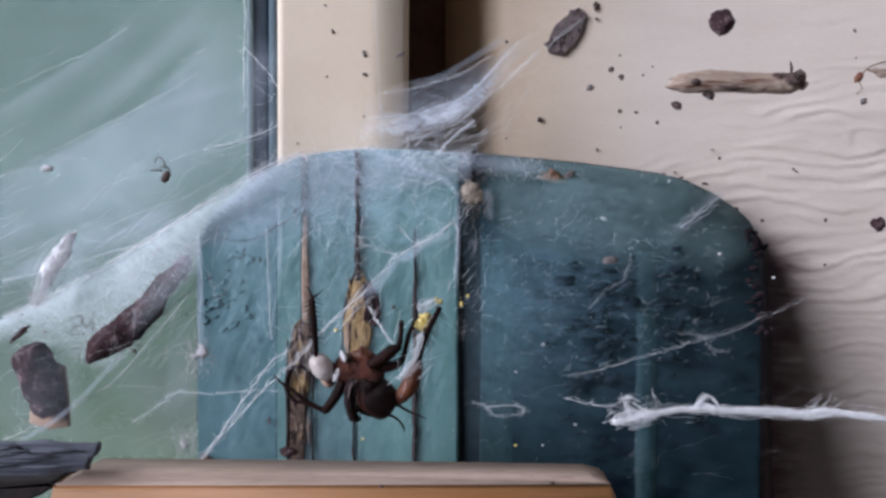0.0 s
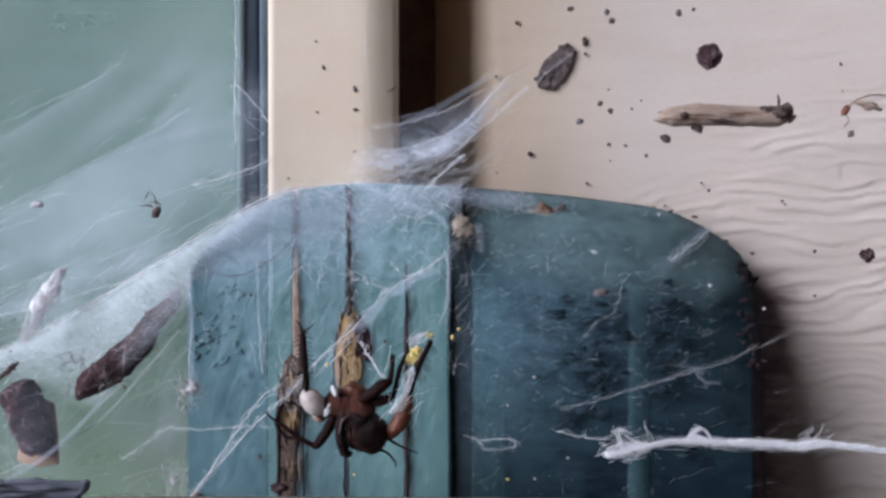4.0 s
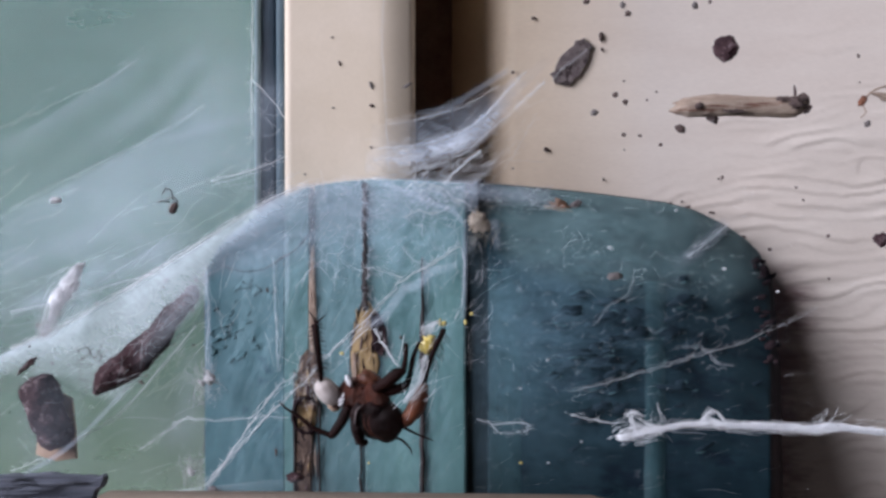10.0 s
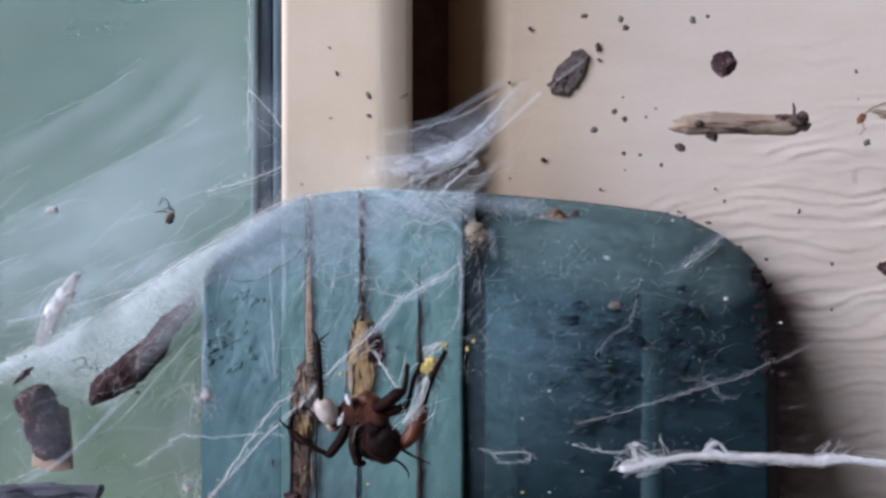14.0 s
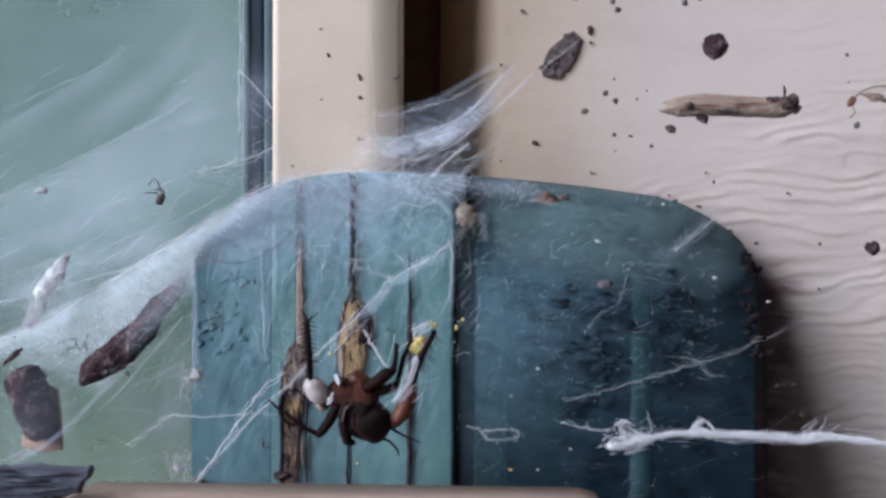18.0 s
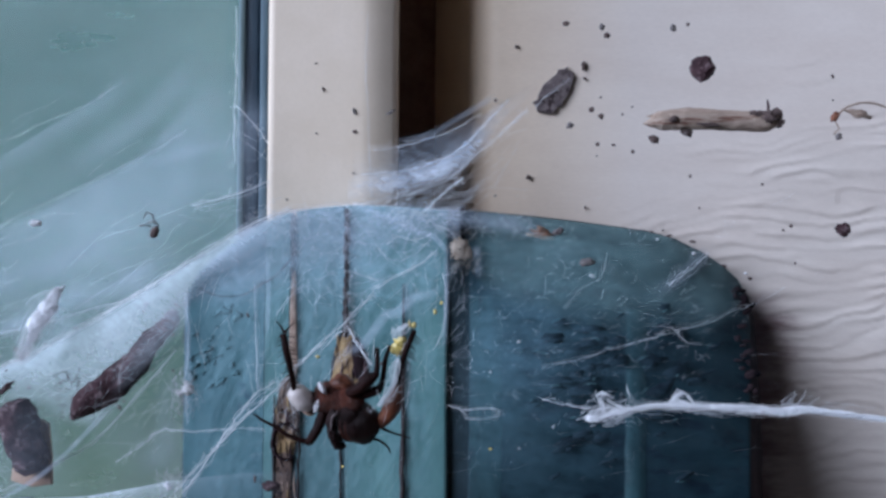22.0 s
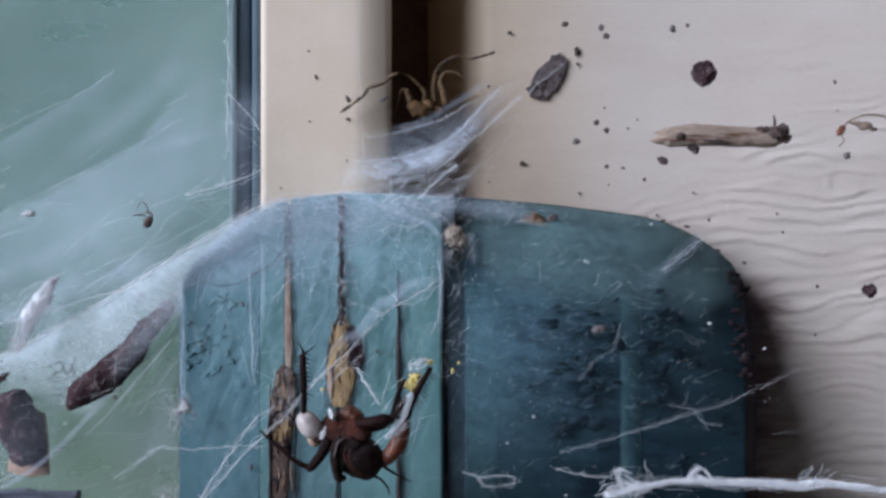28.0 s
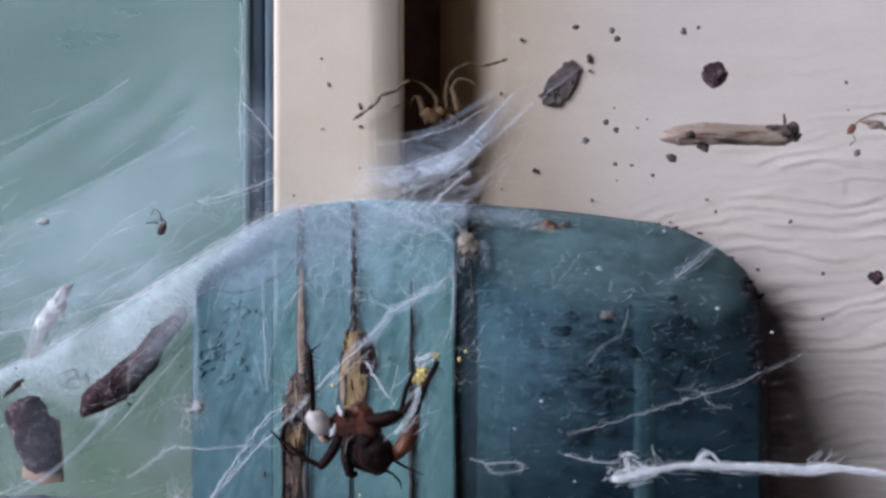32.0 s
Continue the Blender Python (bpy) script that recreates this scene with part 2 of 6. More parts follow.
CLOT = surface("pale_web_clot", (0.36, 0.28, 0.21), (0.7, 0.63, 0.54), 700, 0.9, 0.9, 3500, ((0.16, 0.1, 0.07), 0.36, 420), depth=0.0006)
RUST = surface("reddish_crumb", (0.12, 0.04, 0.025), (0.28, 0.12, 0.07), 800, 0.9, 0.6, 3000)
FLY_DARK = surface("blackish_chitin", (0.005, 0.0015, 0.0015), (0.02, 0.006, 0.005), 500, 0.5, 0.6, 3500, depth=0.0003, spec=0.1)
FLY_BELLY = surface("red_black_chitin", (0.004, 0.001, 0.001), (0.018, 0.004, 0.004), 330, 0.45, 0.6, 3000, ((0.04, 0.008, 0.006), 0.36, 260), depth=0.0005, spec=0.2)
FLY_BROWN = surface("red_brown_chitin", (0.018, 0.004, 0.004), (0.12, 0.034, 0.018), 420, 0.45, 0.8, 3000, ((0.2, 0.13, 0.12), 0.34, 420), depth=0.0007, spec=0.25)
FLY_ORANGE = surface("orange_brown_chitin", (0.07, 0.018, 0.008), (0.19, 0.06, 0.024), 500, 0.42, 0.4, 3000)
FLY_EYE = surface("milky_eye", (0.42, 0.36, 0.34), (0.66, 0.62, 0.6), 220, 0.3, 0.15, 4000)
GOLD = surface("pale_yellow_resin", (0.42, 0.3, 0.05), (0.8, 0.68, 0.26), 900, 0.2, 0.2, 4000)
SPIDER = surface("tan_spider_skin", (0.1, 0.052, 0.024), (0.27, 0.17, 0.085), 700, 0.7, 0.4, 4000, spec=0.2)
SPIDER_LEG = surface("pale_tan_spider_leg", (0.09, 0.055, 0.028), (0.2, 0.13, 0.07), 900, 0.7, 0.3, 4000, spec=0.2)
SPIDER_EYE = surface("glossy_dark_eye", (0.02, 0.015, 0.012), (0.05, 0.035, 0.03), 900, 0.08, 0.0, 4000)
SPIDER_ORANGE = surface("orange_spider_jaw", (0.16, 0.06, 0.025), (0.3, 0.13, 0.06), 900, 0.5, 0.3, 4000)
SPIDER_TIP = surface("dark_spider_foot", (0.06, 0.04, 0.03), (0.12, 0.08, 0.06), 900, 0.6, 0.3, 4000)
SILK = surface("white_silk", (0.78, 0.8, 0.84), (0.9, 0.92, 0.95), 900, 0.5, 0.0, 4000)
TUFT = surface("bright_silk_wool", (0.8, 0.82, 0.86), (0.92, 0.93, 0.96), 900, 1.0, 0.2, 4500, depth=0.0003, grainy=0.15, spec=0.05)
SILK_THICK = surface("bunched_white_silk", (0.66, 0.66, 0.69), (0.9, 0.9, 0.93), 700, 0.7, 0.9, 4500, depth=0.0005, grainy=0.8)
GREEN_BACK = surface("sage_green_backdrop", (0.2, 0.31, 0.25), (0.28, 0.38, 0.29), 14, 0.8, 0.1, 300)
BOUNCE_GROUND = surface("brown_bounce_ground", (0.028, 0.016, 0.01), (0.042, 0.026, 0.017), 2, 0.9, 0.3, 60)


def pane_material():
    m = bpy.data.materials.new("dusty_glass")
    m.use_nodes = True
    nt = m.node_tree
    bs = nt.nodes["Principled BSDF"]
    bs.inputs["Transmission Weight"].default_value, bs.inputs["IOR"].default_value = 1.0, 1.45
    bs.inputs["Roughness"].default_value = 0.12
    bs.inputs["Base Color"].default_value = (0.86, 0.95, 0.9, 1)
    dust_reflection = nt.nodes.new("ShaderNodeBsdfDiffuse")
    # reflections are painted into the dust colour: green, yellower towards the sill
    tc = nt.nodes.new("ShaderNodeTexCoord")
    xyz = nt.nodes.new("ShaderNodeSeparateXYZ")
    nt.links.new(tc.outputs["Object"], xyz.inputs[0])
    span = nt.nodes.new("ShaderNodeMapRange")
    span.inputs["From Min"].default_value, span.inputs["From Max"].default_value = -0.036, 0.004
    nt.links.new(xyz.outputs["Z"], span.inputs[0])
    tone = nt.nodes.new("ShaderNodeMixRGB")
    tone.blend_type = "MULTIPLY"
    tone.inputs[0].default_value = 1.0
    nt.links.new(ramp(nt, noise_of(nt, 22, 4, 0.5, (1, 1, 0.6)), [(0.0, (0.068, 0.16, 0.14)), (1.0, (0.16, 0.26, 0.218))]), tone.inputs[1])
    nt.links.new(ramp(nt, span.outputs[0], [(0.0, (1.28, 1.04, 0.84)), (1.0, (1, 1, 1))]), tone.inputs[2])
    nt.links.new(tone.outputs[0], dust_reflection.inputs["Color"])
    mix = nt.nodes.new("ShaderNodeMixShader")
    cover = ramp(nt, noise_of(nt, 45, 6, 0.65, (0.5, 1, 1.2)), [(0.0, (0.39, 0.39, 0.39)), (1.0, (0.83, 0.83, 0.83))])
    nt.links.new(cover, mix.inputs[0])
    nt.links.new(bs.outputs[0], mix.inputs[1])
    nt.links.new(dust_reflection.outputs[0], mix.inputs[2])
    nt.links.new(mix.outputs[0], nt.nodes["Material Output"].inputs["Surface"])
    return m


PANE = pane_material()


# ---- builders ----
def mesh_of(name, verts, faces, mat, smooth=True):
    me = bpy.data.meshes.new(name)
    me.from_pydata([tuple(v) for v in verts], [], faces)
    me.materials.append(mat)
    if len(faces) < 3000:
        bm = bmesh.new()
        bm.from_mesh(me)
        bmesh.ops.recalc_face_normals(bm, faces=bm.faces)
        bm.to_mesh(me)
        bm.free()
    if smooth:
        me.polygons.foreach_set("use_smooth", [True] * len(me.polygons))
        if max(len(f) for f in faces) > 8:
            me.set_sharp_from_angle(angle=radians(14))
    me.update()
    return me


def thing(name, place, label, category, group="", kind=""):
    """An empty at its base, to carry parts."""
    ob = new(name)
    ob.location = place
    ob.empty_display_size = 0.002
    return tagged(ob, label, category, group, kind)


def base_of(ob):
    v = Vector((0, 0, 0))
    while ob:
        v = v + ob.location
        ob = ob.parent
    return v


def part(name, geo, mat, parent=None, label="", pivot=None, smooth=True, kind=""):
    """Links verts and faces, given in the world, as one mesh object under a thing or a part."""
    verts, faces = geo
    origin = base_of(parent) if parent else Vector((0, 0, 0))
    spot = Vector(pivot) if pivot is not None else origin
    ob = new(name, mesh_of(name, [Vector(v) - spot for v in verts], faces, mat, smooth))
    if parent:
        ob.parent = parent
    ob.location = spot - origin
    if label:
        ob["label"] = label
    if kind:
        ob["kind"] = kind
    return ob


def lone(name, geo, mat, label, category, group="", kind="", pivot=None, smooth=True):
    """A thing of one mesh with its origin at its middle."""
    if pivot is None:
        vs = [Vector(v) for v in geo[0]]
        pivot = sum(vs, Vector((0, 0, 0))) / len(vs)
    return tagged(part(name, geo, mat, None, "", pivot, smooth), label, category, group, kind)


def prism(outline, front, back, bevel=0.6, jag=0.0, seed=0):
    """A slab with that outline in the plan, between two depths in mm, its front edge rounded. Same cross-section front and back."""
    rnd = random.Random(seed)
    turn = 1 if sum(a[0] * b[1] - b[0] * a[1] for a, b in zip(outline, outline[1:] + outline[:1])) > 0 else -1
    pts = [Vector(p) + Vector((rnd.uniform(-jag, jag), rnd.uniform(-jag, jag))) for p in outline]
    s = (DIST + front) / DIST

    def ring(y, inset):
        """The outline at that depth, drawn in."""
        out = []
        for i, p in enumerate(pts):
            a, b = pts[i - 1], pts[(i + 1) % len(pts)]
            e = (b - a)
            nrm = Vector((-e.y, e.x)) * turn
            nrm = nrm.normalized() if nrm.length > 0 else Vector((0, 0))
            q = p + nrm * inset * 11
            out.append(Vector(((q.x - 784) * U * s, y * MM, (441 - q.y) * U * s)))
        return out
    rings = [ring(front, bevel), ring(front + bevel * 0.3, bevel * 0.3), ring(front + bevel, 0), ring(back, 0)]
    n = len(pts)
    verts = [v for r in rings for v in r]
    faces = [tuple(range(n))]
    for k in range(3):
        for i in range(n):
            j = (i + 1) % n
            faces.append((k * n + i, (k + 1) * n + i, (k + 1) * n + j, k * n + j))
    faces.append(tuple(reversed(range(3 * n, 4 * n))))
    return verts, faces


def smooth_line(points, per=6):
    """Catmull-Rom through a few points."""
    ps = [Vector(p) for p in points]
    ps = [ps[0] * 2 - ps[1]] + ps + [ps[-1] * 2 - ps[-2]]
    out = []
    for i in range(1, len(ps) - 2):
        for k in range(per):
            t = k / per
            a, b, c, d = ps[i - 1:i + 3]
            out.append(0.5 * ((2 * b) + (c - a) * t + (2 * a - 5 * b + 4 * c - d) * t * t + (3 * b - a - 3 * c + d) * t ** 3))
    return out + [ps[-2]]


def tube(path, radii, sides=6, lump=0.0, seed=0):
    """A round bar along world points; radii in mm, one or one for each point."""
    rnd = random.Random(seed)
    n = len(path)
    if not isinstance(radii, (list, tuple)):
        radii = [radii] * n
    verts, faces = [], []
    for i, p in enumerate(path):
        d = (path[min(i + 1, n - 1)] - path[max(i - 1, 0)])
        d = d.normalized() if d.length > 0 else Vector((1, 0, 0))
        a = d.cross(Vector((0, 1, 0)))
        a = a.normalized() if a.length > 0.01 else Vector((1, 0, 0))
        b = d.cross(a)
        f = i / max(n - 1, 1) * (len(radii) - 1)
        j = min(int(f), len(radii) - 2) if len(radii) > 1 else 0
        r = (radii[j] + (radii[min(j + 1, len(radii) - 1)] - radii[j]) * (f - j)) * (DIST * MM + p.y) / DIST
        for k in range(sides):
            w = 2 * math.pi * k / sides
            rr = r * (1 + rnd.uniform(-lump, lump))
            verts.append(p + (a * math.cos(w) + b * math.sin(w)) * rr)
    for i in range(n - 1):
        for k in range(sides):
            l = (k + 1) % sides
            faces.append((i * sides + k, i * sides + l, (i + 1) * sides + l, (i + 1) * sides + k))
    faces.append(tuple(reversed(range(sides))))
    faces.append(tuple(range((n - 1) * sides, n * sides)))
    return verts, faces


def rugged(path, radii, sides, rough, seed, grain=420.0, flat=1.0):
    """A tube with bumps that hang together, as on bark; flat squeezes it front to back."""
    verts, faces = tube(path, radii, sides)
    off = Vector((seed * 1.7, seed * 0.9, seed * 2.3))
    out = []
    for i, p in enumerate(path):
        for k in range(sides):
            d = verts[i * sides + k] - p
            q = verts[i * sides + k] * grain
            s = 1 + rough * (noise.noise(q + off) + 0.55 * noise.noise(q * 2.3 + off) + 0.4 * noise.noise(q * 5.1 + off))
            d *= max(0.3, s)
            d.y *= flat
            out.append(p + d)
    return out, faces


def joined(*geos):
    verts, faces = [], []
    for v, f in geos:
        o = len(verts)
        verts += v
        faces += [tuple(i + o for i in q) for q in f]
    return verts, faces


BALLS = {}


def ball(level):
    if level not in BALLS:
        bm = bmesh.new()
        bmesh.ops.create_icosphere(bm, subdivisions=level, radius=1)
        BALLS[level] = ([v.co.copy() for v in bm.verts], [tuple(v.index for v in f.verts) for f in bm.faces])
        bm.free()
    return BALLS[level]


def lump(centre, radii, turn=(0, 0, 0), rough=0.15, seed=0, level=3, freq=1.6):
    """An uneven ball: radii in mm, turned by degrees, with knobs of that share of its size."""
    vs, fs = ball(level)
    rot = Euler([radians(a) for a in turn]).to_matrix()
    off = Vector((seed * 3.7, seed * 1.3, seed * 2.1))
    out = []
    for v in vs:
        k = 1 + rough * (noise.noise(v * freq + off) * 1.2 + noise.noise(v * freq * 3 + off) * 0.5)
        out.append(Vector(centre) + rot @ Vector((v.x * radii[0], v.y * radii[1], v.z * radii[2])) * k * (DIST * MM + centre.y) / DIST)
    return out, fs


def fibre(points, r, sides=3):
    return tube(points, r, sides)


def fibres(n, area, depth, angle, spread, length, r, seed, bend=0.25, wig=1.8):
    """Many fine threads scattered over an area of the plan (u0, v0, u1, v1); angle in degrees up from the right."""
    rnd = random.Random(seed)
    geos = []
    for _ in range(n):
        u, v = rnd.uniform(area[0], area[2]), rnd.uniform(area[1], area[3])
        a = radians(rnd.gauss(angle, spread))
        ln = length * rnd.uniform(0.35, 1.5)
        d = Vector((math.cos(a), -math.sin(a)))
        s = Vector((d.y, -d.x))
        k = max(3, int(ln / 28))
        b = rnd.uniform(-bend, bend) * ln
        pts = []
        for i in range(k + 1):
            f = i / k - 0.5
            q = Vector((u, v)) + d * ln * f + s * (b * (0.25 - f * f) + rnd.gauss(0, wig))
            y = depth(q.x, q.y) if callable(depth) else depth
            pts.append(at(q.x, q.y, y + rnd.uniform(-0.4, 0.4)))
        geos.append(fibre(pts, r * rnd.uniform(0.5, 1.6)))
    return joined(*geos)


def sheet(name, mat, corner, rows, cols, weave, label, depth):
    """A draped silk sheet: corner(s, t) gives its plan point for 0..1 each way, weave(s, t) how dense it is there."""
    verts, faces, w = [], [], []
    for i in range(rows + 1):
        for j in range(cols + 1):
            s, t = j / cols, i / rows
            u, v = corner(s, t)
            verts.append(at(u, v, depth(u, v, s, t)))
            w.append(max(0.0, min(1.0, weave(s, t))))
    for i in range(rows):
        for j in range(cols):
            a = i * (cols + 1) + j
            faces.append((a, a + 1, a + cols + 2, a + cols + 1))
    ob = new(name, mesh_of(name, verts, faces, mat))
    at_ = ob.data.attributes.new("weave", "FLOAT", "POINT")
    at_.data.foreach_set("value", w)
    return tagged(ob, label, "spider web", "silk of the web", "stuff")


def lerp(a, b, f):
    return a + (b - a) * f


def table(rows, x):
    """Straight lines between (x, value) rows."""
    if x <= rows[0][0]:
        return rows[0][1]
    for (a, p), (b, q) in zip(rows, rows[1:]):
        if x <= b:
            return lerp(p, q, (x - a) / (b - a))
    return rows[-1][1]


# The web sheet hangs free below the retreat: how much of the lift reaches a place, and how far it stands off the wall.
def share(u, v):
    gx = table([(150, 0.1), (351, 0.3), (570, 0.44), (680, 0.55), (775, 0.7), (911, 0.9), (1109, 0.94), (1222, 1.0), (1600, 1.0)], u)
    gy = table([(40, 0.17), (86, 0.21), (190, 0.32), (237, 0.38), (351, 0.66), (447, 0.8), (560, 0.96), (660, 1.0), (778, 0.92), (850, 0.92)], v)
    return gx * gy


def lean(v):
    """The panel stands with its top at the wall and its foot away from it: mm towards the viewer."""
    return 167.1 / (1 + 3.0e-4 * (v - 320)) - DIST


def silk_y(u, v):
    """Depth of the silk that stays still: before the pane and the gap, and stepping out over the panel's top."""
    def ease(x):
        x = min(1.0, max(0.0, x))
        return x * x * (3 - 2 * x)
    return -5.5 - 10.2 * ease((u - 20) / 320) * ease((v - 190) / 115) * ease((1040 - u) / 160)


def on_panel(u, v):
    return lean(v) - 4.9


def stand_off(u, v):
    return -6.0 + lean(max(v, 320)) * min(1.0, max(0.0, (u - 180) / 150)) - 9 * share(u, v) - 7 * min(1, max(0, (u - 1000) / 60)) * min(1, max(0, (420 - v) / 100))


# ---- house wall ----
def siding():
    us = [784, 784] + [788 + 6 * i for i in range(25)] + [940 + 4 * i for i in range(195)] + [1760, 2000, 2600, 3400, 5200, 6700]
    vs = [-14000, -7000, -2600, -1500, -700, -300] + [-150 + 4 * i for i in range(300)] + [1200, 1700, 2600, 3600, 7000, 11400]
    verts, faces = [], []
    for v in vs:
        for i, u in enumerate(us):
            y = 60.0 if i == 0 else 10.0 + 3.0 * ((965 - min(u, 965)) / 159.0) ** 2.0 + 11.0 * ((900 - min(u, 900)) / 94.0) ** 2.0
            if u > 940:
                # pressed wood grain: long steps that wander, stronger to the lower right
                n1 = noise.noise(Vector((u / 230, v / 110, 3.1)))
                n2 = noise.noise(Vector((u / 80, v / 36, 7.7)))
                n3 = noise.noise(Vector((u / 26, v / 14, 5.7)))
                ph = (v + 0.13 * (u - 1100) + 44 * n1 + 16 * n2 + 3.6 * n3) / 24.0
                saw = ph - math.floor(ph)
                step = min(saw / 0.84, (1 - saw) / 0.16)
                m = min(1, max(0, (u - 1030) / 260)) * min(1, max(0.0, (v + 0.42 * (u - 1210) - 250) / 90))
                m *= 0.2 + 0.8 * min(1, max(0, 0.5 + 2.0 * noise.noise(Vector((u / 120, v / 22, math.floor(ph) * 0.37)))))
                m = max(m, 0.5 * min(1, max(0, 3 * noise.noise(Vector((u / 260, v / 60, 9.2))) - 0.9)) * min(1, max(0, (u - 1100) / 80)))
                y -= 0.34 * m * step
                y -= 0.25 * noise.noise(Vector((u / 300, v / 300, 0.3))) * min(1, (u - 940) / 150)
            k = (DIST + min(y, 24)) / DIST
            verts.append(Vector(((u - 784) * U * k, y * MM, (441 - v) * U * k)))
    n = len(us)
    for j in range(len(vs) - 1):
        for i in range(n - 1):
            a = j * n + i
            faces.append((a, a + n, a + n + 1, a + 1))
    return verts, faces


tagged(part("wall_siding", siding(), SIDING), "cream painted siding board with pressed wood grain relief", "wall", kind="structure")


def stile():
    # rounded bead towards the gap
    prof = [(488, 9), (488, -3.6), (489, -4.2), (492, -4.5)] + [(500 + 24 * i, -4.5) for i in range(6)]
    prof += [(652 + 5 * i, -4.5 + 1.9 * (i / 12.5) ** 1.8) for i in range(13)] + [(715.5, -1.9), (717.5, -1.0), (718.5, 1.0)]
    prof += [(719, 14), (722, 60)]
    vs = [-14000, -2600, -900] + [-150 + 60 * i for i in range(20)] + [1600, 3600, 12400]
    verts, faces = [], []
    for v in vs:
        for u, y in prof:
            verts.append(Vector(((u - 784) * U * (DIST + y) / DIST, y * MM, (441 - v) * U)))
    n = len(prof)
    for j in range(len(vs) - 1):
        for i in range(n - 1):
            a = j * n + i
            faces.append((a, a + n, a + n + 1, a + 1))
    return verts, faces


window = thing("window_1", at(460, 441, 4), "window with cream wooden stile, dark rubber gasket and dusty green pane", "window", kind="structure")
part("window_stile", stile(), CREAM, window, "cream painted stile with a rounded edge")


def gasket(u0, u1, y):
    return prism([(u0, -14000), (u1, -14000), (u1, 12400), (u0, 12400)], y, y + 6, 0.4)


part("gasket", gasket(444, 472, 4.2), GASKET, window, "dark blue rubber gasket")
part("gasket_lip", gasket(433, 444, 3.4), GASKET_PALE, window, "thin pale teal sealing lip")
part("gasket_lip", gasket(472, 488, 2.8), GASKET_LIP, window, "streaked blue-grey sealing lip")
pane = part("pane", prism([(-6000, -14000), (445, -14000), (445, 12000), (-6000, 12000)], 5.5, 8.5, 0.1), PANE, window, "dusty glass pane, green reflection put into its colour")
pane.visible_shadow = False
# added green sheet, stands in for greenery reflected in the glass
tagged(part("backdrop", ([at(-4600, -10500, 60), at(462, -10500, 60), at(462, 9200, 60), at(-4600, 9200, 60)], [(0, 1, 2, 3)]), GREEN_BACK), "plain sage green sheet added behind the pane for its green tone", "blind", kind="structure")
tagged(part("wall_cavity", ([at(690, -10500, 31), at(800, -10500, 31), at(800, 9200, 31), at(690, 9200, 31)], [(0, 1, 2, 3)]), CAVITY), "dark raw wood at the back of the gap", "wall", kind="structure")
# unseen ground, added for its warm bounce on the wall
tagged(part("ground", ([Vector((-300, -300, -1.1)), Vector((300, -300, -1.1)), Vector((300, 300, -1.1)), Vector((-300, 300, -1.1))], [(0, 1, 2, 3)]), BOUNCE_GROUND), "unseen brown ground added below the wall to set the bounce light", "paving", kind="structure")


# unseen wall, added to keep sky light off from the right
SIDE = surface("dark_brown_light_blocker", (0.01, 0.007, 0.006), (0.016, 0.012, 0.01), 6, 0.8, 0.2, 90)
corners = [(x, y, z) for x in (0.55, 0.65) for y in (-1.2, 0.012) for z in (-1.1, 1.3)]
tagged(part("wall_blocker", ([Vector(p) for p in corners], [(0, 1, 3, 2), (4, 6, 7, 5), (0, 4, 5, 1), (2, 3, 7, 6), (0, 2, 6, 4), (1, 5, 7, 3)]), SIDE), "unseen plain dark brown wall added to block light from the right", "wall", kind="structure")


# ---- teal panel ----
def leaned(geo):
    """Tips a slab of the panel forward, foot first."""
    out = []
    for p in geo[0]:
        v = 441 - p.z * DIST * MM / (DIST * MM + p.y) / U
        dy = lean(v) * MM
        k = (DIST * MM + p.y + dy) / (DIST * MM + p.y)
        out.append(Vector((p.x * k, p.y + dy, p.z * k)))
    return out, geo[1]


panel = thing("painted_panel", at(850, 870, -4), "weathered teal painted wooden panel with a rounded top, cracked and peeling", "wooden panel")
TOP = [(345, 480), (352, 455), (375, 425), (420, 388), (470, 352), (520, 327), (580, 317), (640, 312), (720, 314), (800, 318), (870, 321), (950, 328), (1030, 336),
       (1100, 345), (1160, 353), (1210, 366), (1260, 390), (1300, 417), (1325, 440), (1338, 470), (1344, 520)]


def top_at(u):
    return table(TOP, u)


def stave(u0, u1, front, back, drop=0.0, bevel=0.35, wobble=0.0, seed=0):
    rnd = random.Random(seed)
    k = max(2, int((u1 - u0) / 22))
    tops = [(lerp(u0, u1, i / k), top_at(lerp(u0, u1, i / k)) + drop) for i in range(k + 1)]
    right = [(u1 + rnd.uniform(-wobble, wobble), lerp(tops[-1][1], 925, f / 9)) for f in range(1, 10)]
    left = [(u0 + rnd.uniform(-wobble, wobble), lerp(925, tops[0][1], f / 9)) for f in range(0, 9)]
    return prism(tops + right + left, front, back, bevel)


block, faces_ = leaned(stave(352, 812, -0.6, 6.0, 8))
n_ = len(block) // 4
block = block[:3 * n_] + [Vector((p.x, -3.2 * MM, p.z)) for p in block[3 * n_:]]
part("backing", (block, faces_), TEAL_SHADE, panel, "dark block behind the staves")
part("stave", leaned(stave(345, 486, -4.0, -0.6, 0, 0.12)), TEAL_BLUE, panel, "blue-green edge board")
part("stave", leaned(stave(486.6, 529, -4.0, -0.6, 0, 0.06, 0.5, 2)), TEAL, panel)
part("stave", leaned(stave(540, 626.5, -4.0, -0.6, 0, 0.3, 1.5, 3)), TEAL_PALE, panel)
part("stave", leaned(stave(629.5, 808, -4.0, -0.6, 0, 0.4, 0.8, 4)), TEAL, panel)


